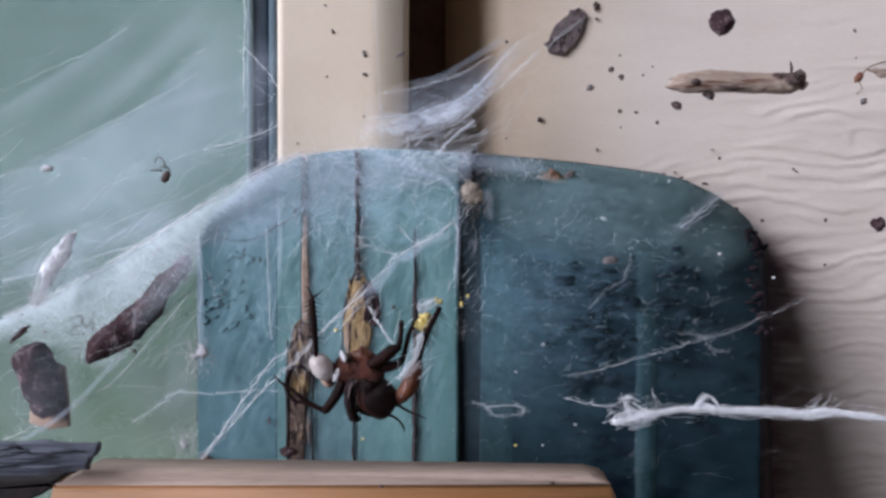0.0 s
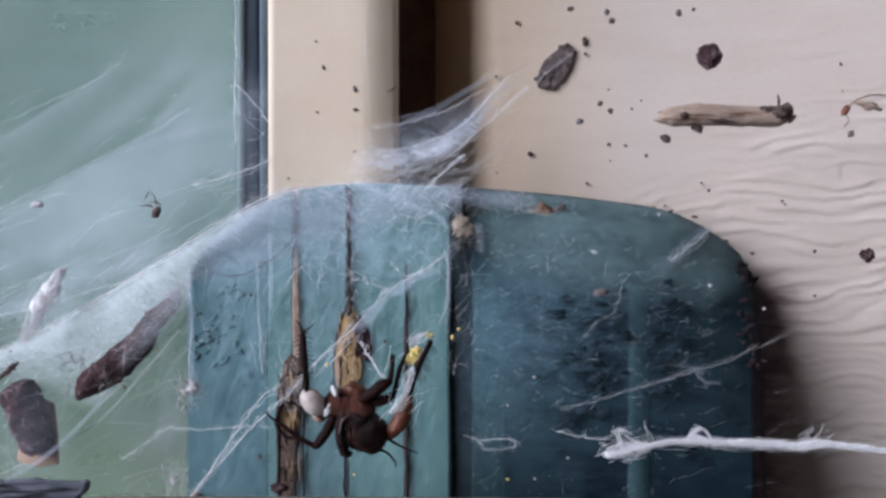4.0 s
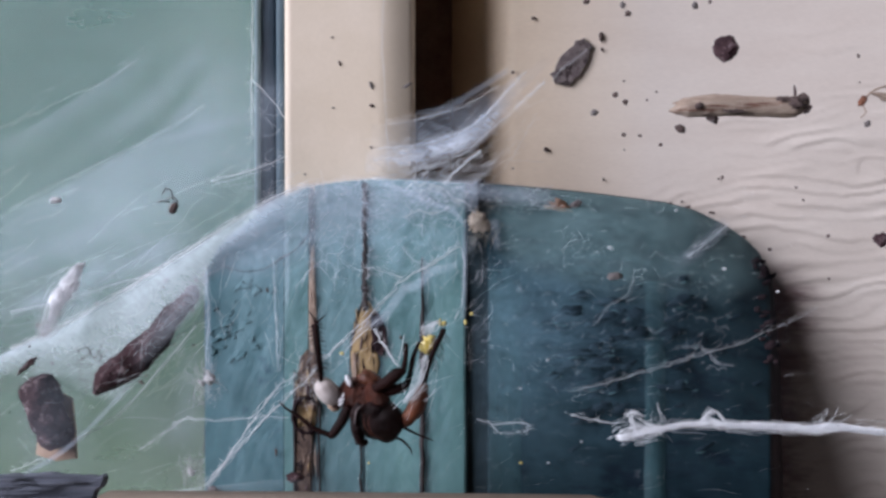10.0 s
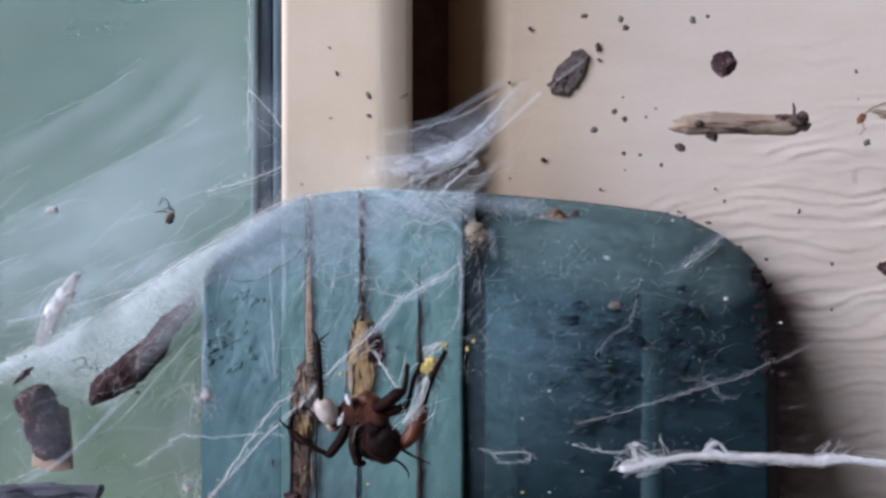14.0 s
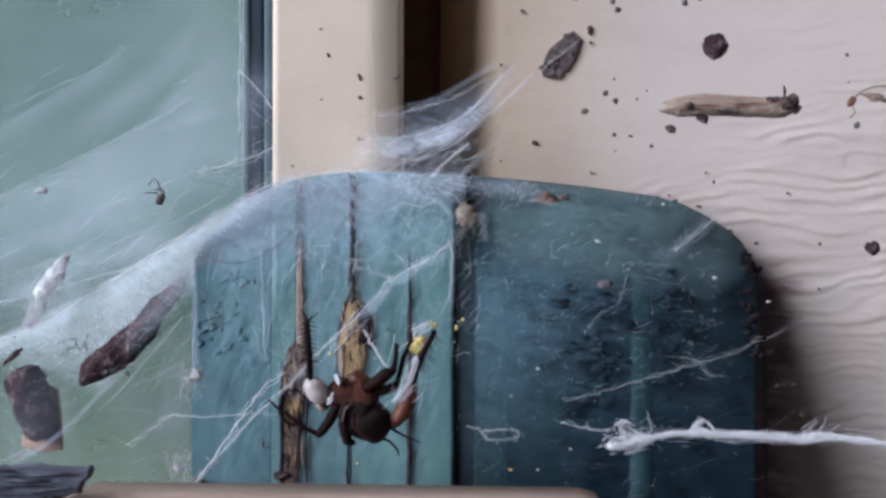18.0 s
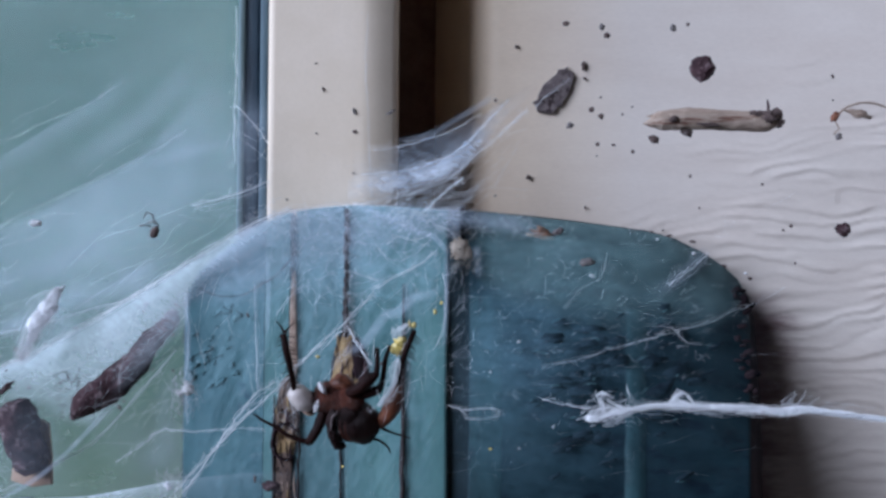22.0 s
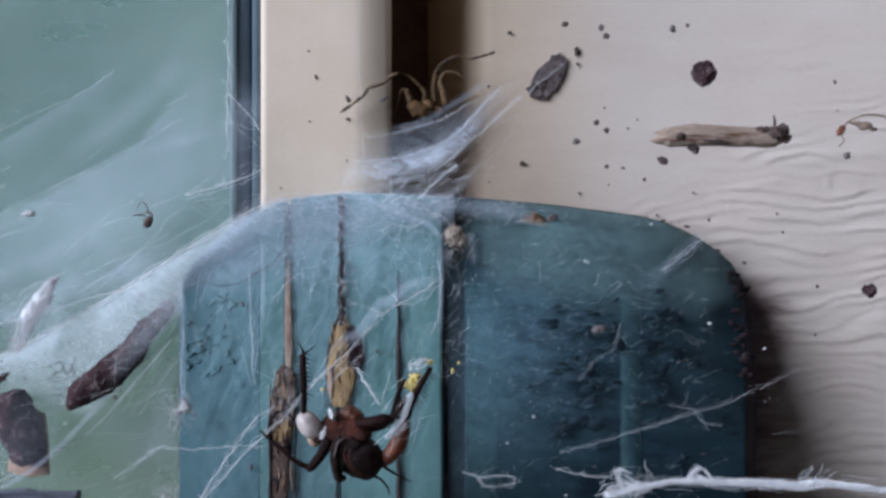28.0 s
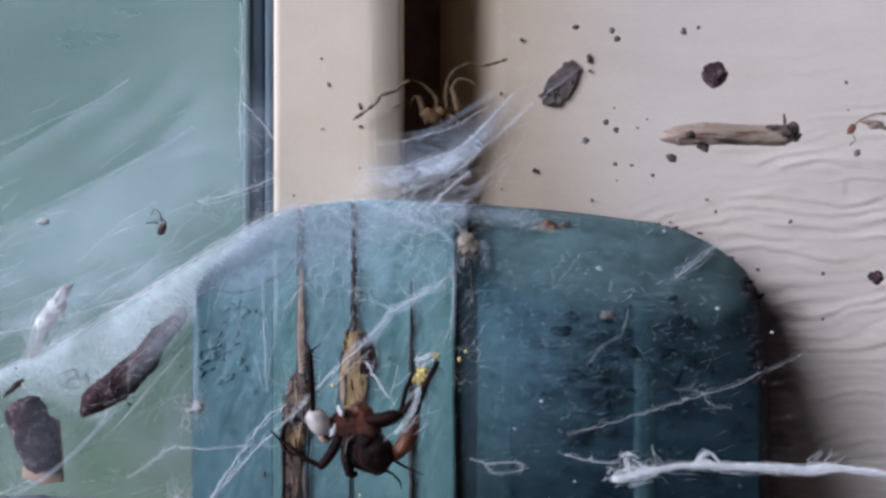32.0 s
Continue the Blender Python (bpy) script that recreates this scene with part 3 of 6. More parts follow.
def bulge(u, v):
    """Depth of the swelling board right of the groove: full beside the groove, falling back to the wall, rounded over at its top."""
    q = min(1.0, max(0.0, (u - 846) / 502))
    d = min(1.0, max(0.0, (v - top_at(min(u, 1344))) / 60))
    k = q ** 3.0
    round_top = math.sqrt(max(0.0, 1 - (1 - d) ** 2))
    mid = lerp(2.0, lean(max(v, 330)) - 1.5, round_top)
    edge = 4.0 - 0.085 * max(0.0, v - 440)
    y = lerp(mid, max(mid, edge), k)
    y -= 0.4 * max(0.0, 1 - abs(u - 1142) / 18) ** 0.5 * min(1, max(0, (v - 480) / 60)) if abs(u - 1142) < 18 else 0
    y -= 0.5 * noise.noise(Vector((u / 60, v / 34, 2.2))) * min(1, max(0, (u - 930) / 80)) * min(1, max(0, (v - 440) / 60))
    return y


def swollen_board():
    us = [800, 846] + [848 + 6 * i for i in range(83)] + [1346, 1347]
    rows = 110
    verts, faces = [], []
    for r in range(rows + 1):
        for k, u in enumerate(us):
            v = lerp(top_at(min(u, 1344)), 1010, (r / rows) ** 1.15)
            verts.append(at(u, v, 1.5 if k == 0 else 10.5 if k == len(us) - 1 else bulge(u, v) + (0.7 if k == 1 else 0)))
    n = len(us)
    for r in range(rows):
        for k in range(n - 1):
            a = r * n + k
            faces.append((a, a + 1, a + n + 1, a + n))
    return verts, faces


part("swollen_board", swollen_board(), TEAL_SHADE, panel, "weathered rounded board, shade put into its dark paint")


def paint_strip(u0, u1, v0):
    """A strip of paint that still clings to the dark board, its edges uneven."""
    verts, faces = [], []
    rows, cols = 60, 5
    for r in range(rows + 1):
        v = lerp(v0, 1010, r / rows)
        for c in range(cols + 1):
            f = c / cols
            u = lerp(u0, u1, f) + (2.5 * noise.noise(Vector((f * 3, v / 30, 4.4))) if c in (0, cols) else 0)
            verts.append(at(u, v, bulge(u, v) - (0.02 if c in (0, cols) else 0.22)))
    for r in range(rows):
        for c in range(cols):
            a = r * (cols + 1) + c
            faces.append((a, a + 1, a + cols + 2, a + cols + 1))
    return verts, faces


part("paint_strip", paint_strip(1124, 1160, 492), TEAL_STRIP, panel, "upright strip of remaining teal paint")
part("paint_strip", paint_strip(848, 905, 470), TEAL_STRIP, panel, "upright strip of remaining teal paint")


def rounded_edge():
    """The board's outer edge, turning back to the wall; its near-black colour stands for shade."""
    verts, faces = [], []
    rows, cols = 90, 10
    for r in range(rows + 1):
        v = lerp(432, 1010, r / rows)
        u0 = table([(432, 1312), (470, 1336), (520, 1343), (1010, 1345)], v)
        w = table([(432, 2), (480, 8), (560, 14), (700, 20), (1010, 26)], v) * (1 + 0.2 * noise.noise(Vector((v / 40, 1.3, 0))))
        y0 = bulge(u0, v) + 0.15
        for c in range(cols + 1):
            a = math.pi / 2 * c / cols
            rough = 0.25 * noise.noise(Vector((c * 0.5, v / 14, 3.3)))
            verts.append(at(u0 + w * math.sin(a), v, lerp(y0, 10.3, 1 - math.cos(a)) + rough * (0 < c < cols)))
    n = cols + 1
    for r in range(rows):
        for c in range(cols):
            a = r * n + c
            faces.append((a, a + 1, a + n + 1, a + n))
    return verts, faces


part("shaded_edge", rounded_edge(), STAIN_SHADE, panel, "dark purple-brown edge, shade put into its colour")


def ledge():
    shelf = thing("wooden_ledge", at(600, 890, -47), "pine ledge with a worn pale edge across the panel foot", "ledge")
    part("board", prism([(84, 912), (1078, 905), (1092, 932), (1100, 1080), (60, 1080)], -50.0, -44.0, 0.9), PINE, shelf)
    part("edge_strip", prism([(146, 884), (500, 886), (900, 890), (1040, 892), (1072, 900), (1080, 910), (90, 914), (120, 896)], -50.6, -44.5, 0.5), PINE_EDGE, shelf, "worn pale upper edge")


ledge()

# ---- cracks and bare wood on the panel ----
def wandering(u, v0, v1, y, wob, seed, step=18):
    rnd = random.Random(seed)
    k = max(3, int((v1 - v0) / step))
    return [at(u + rnd.uniform(-wob, wob), lerp(v0, v1, i / k), y) for i in range(k + 1)]


part("crack_dirt", leaned(tube(wandering(630, 318, 545, -4.7, 1.6, 11, 7), 0.44, 7, 0.5, 3)), CRACK, panel, "crusted dark crack")
part("crack_dirt", leaned(tube(wandering(535, 328, 470, -4.4, 1.6, 12, 7), 0.32, 6, 0.5, 4)), CRACK, panel, "crusted dark crack")
part("crack_dirt", leaned(tube(wandering(731, 450, 900, -4.45, 0.5, 13, 30), [0.12, 0.3, 0.36, 0.4, 0.36, 0.4], 6, 0.4, 5)), CRACK, panel, "black crack")
part("crack_dirt", leaned(tube(wandering(622, 690, 900, -4.5, 1.5, 14, 12), 0.2, 6, 0.4, 6)), CRACK, panel, "thin black crack")
part("crack_dirt", leaned(tube(wandering(548, 640, 900, -4.6, 2.0, 15, 12), 0.2, 6, 0.5, 6)), CRACK, panel, "thin black crack")
part("bare_strip", leaned(prism([(534, 425), (541, 432), (543, 520), (544, 590), (541, 640), (531, 640), (530, 540), (531, 480)], -4.7, -1, 0.2, 0.8, 4)), BARE, panel, "strip of bare tan wood")
part("bare_strip", leaned(prism([(526, 612), (542, 618), (549, 640), (550, 690), (545, 712), (505, 712), (504, 690), (510, 655), (516, 630)], -4.75, -1, 0.3, 2.5, 5)), SPLIT, panel, "scabby split of bare wood with silk on it")
part("bare_strip", leaned(prism([(506, 750), (536, 752), (535, 800), (531, 905), (502, 905), (505, 840), (504, 790)], -4.75, -1, 0.3, 2.0, 15)), SPLIT, panel, "split strip of brown wood with black edges")
part("cavity", leaned(prism([(506, 706), (524, 700), (543, 704), (546, 730), (542, 754), (524, 760), (508, 752), (502, 728)], -4.6, -1, 0.5, 2.0, 16)), RAW, panel, "hollow with golden raw wood")
part("cavity_rim", leaned(tube(smooth_line([at(u, v, -4.9) for u, v in ((546, 712), (530, 699), (510, 704), (502, 728), (508, 752), (524, 761), (540, 756))], 5), [0.12, 0.3, 0.36, 0.3, 0.25, 0.2], 6, 0.4, 18)), STAIN_SHADE, panel, "dark rim of the hollow")
part("bare_chip", leaned(prism([(628, 526), (638, 530), (652, 556), (662, 590), (660, 618), (606, 622), (605, 600), (614, 560)], -4.7, -1, 0.4, 2.0, 6)), RAW, panel, "torn patch of bare wood")
part("bare_chip", leaned(prism([(603, 618), (616, 615), (652, 618), (655, 640), (648, 668), (638, 690), (614, 690), (605, 660)], -4.85, -1, 0.3, 1.2, 26)), RAW, panel, "golden raw wood in the torn patch")
part("bare_chip", leaned(prism([(606, 620), (613, 619), (616, 650), (613, 676), (606, 664)], -5.1, -4.5, 0.15, 0.8, 27)), BARE, panel, "pale standing splinter")
part("bare_chip", leaned(prism([(640, 548), (656, 562), (664, 590), (660, 614), (648, 618), (643, 590)], -5.0, -4.2, 0.3, 2.5, 28)), STAIN_SHADE, panel, "purple-brown flake of wood")
part("chip_shadow_edge", leaned(tube([at(u, v, -4.3) for u, v in ((629, 520), (618, 552), (607, 590), (602, 640), (601, 690))], [0.2, 0.4, 0.42, 0.3, 0.2, 0.15], 6, 0.5, 8)), CRACK, panel, "curled dark edge of paint")
part("chip_shadow_edge", leaned(tube([at(u, v, -4.5) for u, v in ((648, 545), (662, 575), (665, 605), (657, 622), (646, 612), (640, 590))], [0.2, 0.4, 0.5, 0.35, 0.2], 6, 0.5, 9)), BARK, panel, "curled brown flake of paint")
part("peeled_line", leaned(tube([at(u, v, -4.6) for u, v in ((370, 461), (390, 470), (408, 474), (424, 475), (450, 471), (468, 462), (480, 452), (496, 444), (510, 433), (521, 420), (534, 404))], [0.05, 0.07, 0.06, 0.1, 0.05, 0.14, 0.16, 0.07, 0.15, 0.06], 5, 0.6, 10)), CRACK, panel, "dark line of lifted paint")
part("peeled_line", leaned(tube(wandering(347, 480, 900, -2.5, 1.5, 21), 0.22, 5, 0.4, 11)), CRACK, panel, "dark worn edge")
for i in range(26):
    rnd = random.Random(500 + i)
    v = rnd.uniform(455, 640)
    u = table([(425, 1310), (470, 1338), (640, 1350)], v) + rnd.gauss(-8, 7)
    part("edge_flake", lump(at(u, v, bulge(u, v) - 0.2 - rnd.uniform(0, 1.0)), (rnd.uniform(0.4, 1.1), 0.35, rnd.uniform(0.25, 0.7)), (0, rnd.uniform(-40, 10), 0), 0.4, i, 2), STAIN_SHADE, panel)
PEEL = surface("bare_blue_black_primer", (0.003, 0.009, 0.016), (0.009, 0.02, 0.03), 420, 0.85, 0.5, 2200, spec=0.2)
for i in range(84):
    rnd = random.Random(700 + i)
    u, v = rnd.triangular(930, 1335, 1100), rnd.triangular(472, 860, 590)
    if abs(u - 1142) < 24:
        continue
    w = rnd.uniform(0.5, 1.0) ** 2 * 2.5
    slant = rnd.gauss(-22, 8)
    flake = part("flaking_paint", lump(at(u, v, bulge(u, v) - 1.0), (w, 0.12, w * rnd.uniform(0.22, 0.45)), (0, slant, 0), 0.85, i, 2, 2.2), PEEL, panel)
    if i % 2:
        a0 = rnd.uniform(0, 360)
        rim = [at(u + w * 11 * math.cos(radians(a0 + 22 * k)), v - w * 5 * math.sin(radians(a0 + 22 * k)) - w * 2.6 * math.cos(radians(a0 + 22 * k)), bulge(u, v) - 1.3) for k in range(4)]
        part("curled_rim", tube(rim, [0.02, rnd.uniform(0.05, 0.11), 0.06, 0.02], 5, 0.5, i), TEAL_PALE, flake)

for i in range(30):
    rnd = random.Random(1200 + i)
    u, v = rnd.uniform(352, 440), rnd.triangular(470, 700, 600)
    w = rnd.uniform(0.3, 1.0)
    part("flaking_paint", leaned(lump(at(u, v, -4.15), (w, 0.1, w * rnd.uniform(0.25, 0.7)), (0, rnd.gauss(-20, 25), 0), 0.9, i, 2, 2.2)), TEAL_BLUE, panel)

for i in range(34):
    rnd = random.Random(350 + i)
    if i % 2:
        v0, v1, u = rnd.uniform(610, 860), 0, rnd.uniform(506, 544)
    else:
        v0, v1, u = rnd.uniform(545, 670), 0, rnd.uniform(608, 655)
    ln = rnd.uniform(20, 70)
    part("splinter", leaned(tube([at(u, v0, -4.4), at(u + rnd.gauss(0, 2), v0 + ln * 0.5, -4.55), at(u + rnd.gauss(0, 3), v0 + ln, -4.35)], [0.06, rnd.uniform(0.12, 0.26), 0.05], 5, 0.3, i)), (BARE, CRACK, BARK)[i % 3], panel)

part("crack_dirt", leaned(tube(wandering(505, 650, 905, -4.7, 1.5, 16, 30), [0.12, 0.3, 0.25, 0.3], 6, 0.4, 6)), CRACK, panel, "dark edge of the split")

for i in range(70):
    rnd = random.Random(820 + i)
    u, v = rnd.choice(((rnd.uniform(507, 546), rnd.uniform(625, 705)), (rnd.uniform(504, 534), rnd.uniform(760, 900)), (rnd.uniform(505, 542), rnd.uniform(706, 752)), (rnd.uniform(610, 656), rnd.uniform(550, 618)), (rnd.uniform(606, 650), rnd.uniform(620, 680))))
    part("wood_flake", leaned(lump(at(u, v, -4.8), (rnd.uniform(0.06, 0.2), 0.14, rnd.uniform(0.4, 1.5)), (0, rnd.uniform(-9, 9), 0), 0.6, i, 2)), (STAIN_SHADE, RAW, BARE, BARK)[i % 4], panel)

# ---- silk that stays still ----
VEIL = silk_sheet("silk_veil", 0.06, 0.36, 230, (0.06, 1, 1.0), turn=radians(-30), edge=(0.2, 0.8))
DENSE = silk_sheet("silk_dense", 0.17, 0.62, 260, (0.06, 1, 1.2), colour=(0.8, 0.88, 0.98), turn=radians(-30), edge=(0.2, 0.8))
MATTED = silk_sheet("silk_matted", 0.1, 0.95, 620, (0.25, 1, 1.3), colour=(0.8, 0.87, 0.98), turn=radians(-34), edge=(0.36, 0.62))
DRAPE = silk_sheet("silk_drape", 0.04, 0.42, 420, (0.45, 1, 1.2), turn=radians(-24), edge=(0.36, 0.66))
HAZE = silk_sheet("silk_haze", 0.03, 0.3, 170, (0.6, 1, 1.0), colour=(0.58, 0.82, 0.97), turn=radians(-20), edge=(0.34, 0.68))
FILM = silk_sheet("silk_film", 0.0, 0.05, 240, (0.6, 1, 1.4), colour=(0.42, 0.76, 1.0), turn=radians(-20), edge=(0.36, 0.66))
BOARD_HAZE = silk_sheet("silk_board_haze", 0.1, 0.34, 160, (0.7, 1, 1.0), colour=(0.52, 0.82, 0.86), turn=radians(-20), edge=(0.34, 0.68))
PAINT_FILM = silk_sheet("silk_paint_film", 0.0, 0.3, 190, (1.7, 1, 0.22), colour=(0.55, 0.84, 0.95), turn=radians(-12), edge=(0.4, 0.64))
RETREAT = silk_sheet("silk_retreat", 0.06, 0.72, 120, (0.3, 1, 2.0), turn=radians(-28), edge=(0.38, 0.6))

LINE_A = [(-260, 735), (0, 612), (120, 555), (250, 478), (350, 415), (430, 365), (485, 335), (530, 320), (620, 309), (720, 308), (790, 316)]
LINE_B = [(-260, 820), (0, 690), (60, 690), (190, 712), (262, 650), (330, 560), (372, 470), (440, 420), (540, 360), (700, 335), (790, 330)]
LINE_V = [(-260, 440), (0, 362), (100, 312), (200, 262), (290, 215), (360, 175), (430, 150), (500, 140)]


def bell(x):
    return max(0.0, math.sin(math.pi * max(0.0, min(1.0, x))))


def dense_corner(s, t):
    u = lerp(-260, 560, s)
    return u, lerp(table(LINE_A, u), table(LINE_B, u), t)


sheet("web_sheet", DENSE, dense_corner, 14, 60,
      lambda s, t: (1.0 - 0.62 * t ** 0.8) * min(1, t * 14 + 0.25) * min(1, (1 - t) * 9) * table([(0, 1), (0.92, 1), (1, 0.45)], s) * (1.25 if t < 0.18 else 1),
      "dense white web sheet across the pane", lambda u, v, s, t: silk_y(u, v) - 0.6 - 4 * math.sin(math.pi * t) * (1 - s) - 1.2 * noise.noise(Vector((u / 120, v / 60, 0))))


def veil_corner(s, t):
    u = lerp(-260, 500, s)
    return u, lerp(table(LINE_V, u), table(LINE_A, u) + 6, t)


sheet("web_veil", VEIL, veil_corner, 16, 40, lambda s, t: (0.45 + 0.25 * min(1, t * 5)) * (0.85 + 0.45 * t) * table([(0, 1), (0.72, 1), (0.9, 0.7), (1, 0.1)], s),
      "thin bluish web veil before the pane", lambda u, v, s, t: silk_y(u, v) + 2.5 - 1.5 * bell(t) - noise.noise(Vector((u / 90, v / 90, 4))))
sheet("web_veil", VEIL, lambda s, t: (lerp(-260, 470, s), lerp(-250, table(LINE_V, lerp(-260, 470, s)), t)), 12, 30, lambda s, t: (0.05 + 0.2 * t ** 3 + 0.2 * s ** 3) * min(1, (1 - s) * 4),
      "faint web veil over the upper pane", lambda u, v, s, t: -0.5 - noise.noise(Vector((u / 90, v / 90, 8))))


def band(points, width, dense, label, mat=None, y=-2.0, one_sided=False, ends=0.25):
    """A soft strip of silk along plan points; one_sided: bright along its upper rim, thinning out below it."""
    line = smooth_line([(u, v, 0) for u, v in points], 10)
    dep = y if callable(y) else (lambda u, v: y)

    def corner(s, t):
        k = min(len(line) - 2, int(s * (len(line) - 1)))
        p = line[k] + (line[k + 1] - line[k]) * (s * (len(line) - 1) - k)
        d = (line[k + 1] - line[k]).normalized()
        w = width * (t if one_sided else t - 0.5)
        return p.x - d.y * w, p.y + d.x * w

    def weave(s, t):
        across = min(1, t * 14) * (1 - t) ** 1.6 if one_sided else bell(t) ** 1.5
        return dense * across * min(1, s / ends + 0.02) * min(1, (1 - s) / ends + 0.02)
    return sheet("web_veil", mat or VEIL, corner, 12, 48, weave, label, lambda u, v, s, t: dep(u, v))


band([(-60, 395), (14, 360), (85, 325), (157, 286), (215, 254), (262, 222), (300, 180), (334, 143), (356, 100)], 105, 1.0, "soft bright rim of the web veil", y=-7.0, one_sided=True)
band([(-60, 262), (14, 228), (117, 166), (203, 108), (250, 70)], 46, 0.9, "soft streak of silk over the upper pane", y=-7.4, one_sided=True)
band([(120, 262), (190, 218), (240, 182), (330, 96), (372, 30)], 60, 0.6, "soft streak of silk over the upper pane", y=-7.8)
band([(250, 250), (315, 230), (380, 211), (430, 200)], 26, 0.8, "soft streak of silk beside the gasket", y=-8.2)
band([(300, 360), (345, 250), (370, 160), (400, 110), (432, 60)], 120, 0.5, "wisp of silk rising to the gasket", y=-8.6)
band([(380, 330), (420, 240), (452, 170), (470, 110)], 90, 0.55, "wisp of silk across the gasket", y=-9.0)
band([(117, 512), (165, 480), (220, 450), (262, 424), (330, 392)], 34, 1.5, "bright fold line of silk above the sheet", y=-11.5, one_sided=True)
band([(-40, 560), (40, 530), (90, 515), (150, 476), (200, 440)], 40, 1.0, "soft fold of silk above the sheet", y=-9.5)
band([(-40, 470), (60, 440), (160, 400), (250, 345)], 60, 0.8, "soft fold of silk over the pane", y=-6.5)
band([(14, 838), (63, 813), (117, 774), (176, 715), (259, 622), (333, 563), (352, 520)], 12, 1.3, "bright lower rim of the web sheet", y=-16.0, ends=0.1)
band([(260, 790), (310, 740), (318, 650), (345, 600)], 60, 0.5, "thin silk beside the panel edge", y=-7.0)
band([(600, 612), (630, 574), (662, 556), (698, 508), (722, 500), (750, 474), (780, 468), (804, 446)], 24, 1.3, "matted silk strip across the staves", y=lambda u, v: on_panel(u, v) - 1.0, ends=0.35)
band([(649, 315), (713, 338), (755, 356), (787, 370), (812, 400)], 13, 1.5, "curved silk rim at the panel top", y=lambda u, v: on_panel(u, max(v, 330)) - 0.6, ends=0.15)
# highlight on the stave's paint edge, laid on as a pale strip
band([(804, 392), (806, 450), (805, 510), (801, 570)], 13, 0.9, "pale strip laid on as the highlight along the stave edge", y=lambda u, v: on_panel(u, v) - 0.5)
band([(640, 268), (700, 262), (741, 255), (785, 241), (822, 223), (850, 201), (870, 177), (905, 136)], 26, 0.4, "bright lower rim of the silk hammock", mat=RETREAT, y=lambda u, v: silk_y(u, v) - 1.6, ends=0.2)
band([(716, 198), (774, 186), (824, 157), (870, 128), (893, 112)], 16, 0.7, "pale upper rim of the silk hammock", mat=VEIL, y=lambda u, v: silk_y(u, v) - 1.0, ends=0.2)
band([(770, 326), (830, 332), (900, 340), (980, 350)], 44, 0.9, "hazy silk over the top of the board", y=lambda u, v: on_panel(u, max(v, 330)) - 1.0, ends=0.3)
band([(352, 430), (349, 520), (352, 620), (350, 720)], 16, 0.6, "pale silk along the panel edge", y=lambda u, v: on_panel(u, v) - 0.5)
band([(488, 380), (492, 470), (489, 560)], 12, 0.8, "pale silk down the blue stave", y=lambda u, v: on_panel(u, v) - 0.5)
band([(856, 380), (862, 405), (864, 440)], 20, 0.9, "pale silk patch beside the groove", y=lambda u, v: bulge(u, v) - 1.6)
band([(1170, 470), (1215, 440), (1262, 398), (1274, 388)], 34, 1.1, "fan of silk on the panel shoulder", y=lambda u, v: bulge(u, v) - 1.6, ends=0.35)
sheet("web_veil", VEIL, lambda s, t: (lerp(-150, 345, s), lerp(650, 905, t)), 10, 16, lambda s, t: 0.5 * min(1, t * 4) * min(1, (1 - t) * 3) * (0.5 + 0.5 * s),
      "faint web veil over the lower pane", lambda u, v, s, t: -4.0 - noise.noise(Vector((u / 90, v / 90, 2))))
sheet("web_haze", HAZE, lambda s, t: (lerp(355, 830, s), lerp(top_at(lerp(355, 830, s)) - 2, 520, t)), 12, 30, lambda s, t: 1.5 * (1.15 - t) * min(1, 6 * s) * min(1, (1 - t) * 3) * min(1, (1 - s) * 7) ,
      "bluish silk film over the panel top", lambda u, v, s, t: on_panel(u, v))
SCALLOP = [(846, 410), (866, 458), (900, 486), (940, 502), (1000, 512), (1060, 530), (1130, 545), (1200, 530), (1262, 545), (1310, 520), (1345, 500)]
sheet("web_haze", BOARD_HAZE, lambda s, t: (lerp(846, 1345, s), lerp(top_at(lerp(846, 1345, s)) + 2, table(SCALLOP, lerp(846, 1345, s)), t)), 14, 50, lambda s, t: (1.0 - 0.35 * t) * min(1, 8 * (1 - s)) * min(1, (1 - t) * 3) * min(1, 12 * s),
      "bluish silk film over the dark board", lambda u, v, s, t: bulge(u, v) - 0.9)
BRIM = [(335, 490), (380, 490), (430, 492), (470, 480), (520, 455), (560, 440), (640, 420), (720, 390), (830, 370)]
sheet("web_veil", DRAPE, lambda s, t: (lerp(338, 830, s), lerp(top_at(lerp(338, 830, s)) - 9, table(BRIM, lerp(338, 830, s)), t)), 14, 50, lambda s, t: (1.25 - 0.75 * t) * min(1, t * 8) * min(1, (1 - t) * 3) * table([(0, 0.2), (0.08, 0.8), (0.45, 0.9), (0.6, 1.0), (1, 1.0)], s),
      "whitish silk draped over the panel shoulder", lambda u, v, s, t: on_panel(u, max(v, 318)) - 0.3)
sheet("web_haze", FILM, lambda s, t: (lerp(815, 1400, s), lerp(340, 900, t)), 20, 24, lambda s, t: table([(0, 0), (0.05, 0), (0.1, 1), (0.3, 1), (0.5, 0.5), (1, 0)], s) * min(1, t * 3) * min(1, (1 - t) * 3),
      "bluish silk film hanging before the dark board", lambda u, v, s, t: stand_off(u, v) + 4)
sheet("web_haze", PAINT_FILM, lambda s, t: (lerp(350, 812, s), lerp(max(330, top_at(lerp(350, 812, s)) + 6), 915, t)), 24, 24, lambda s, t: (1 - 0.7 * t) * min(1, t * 6) * min(1, s * 9) * min(1, (1 - s) * 12),
      "milky silk film over the teal staves", lambda u, v, s, t: lean(v) - 4.55)
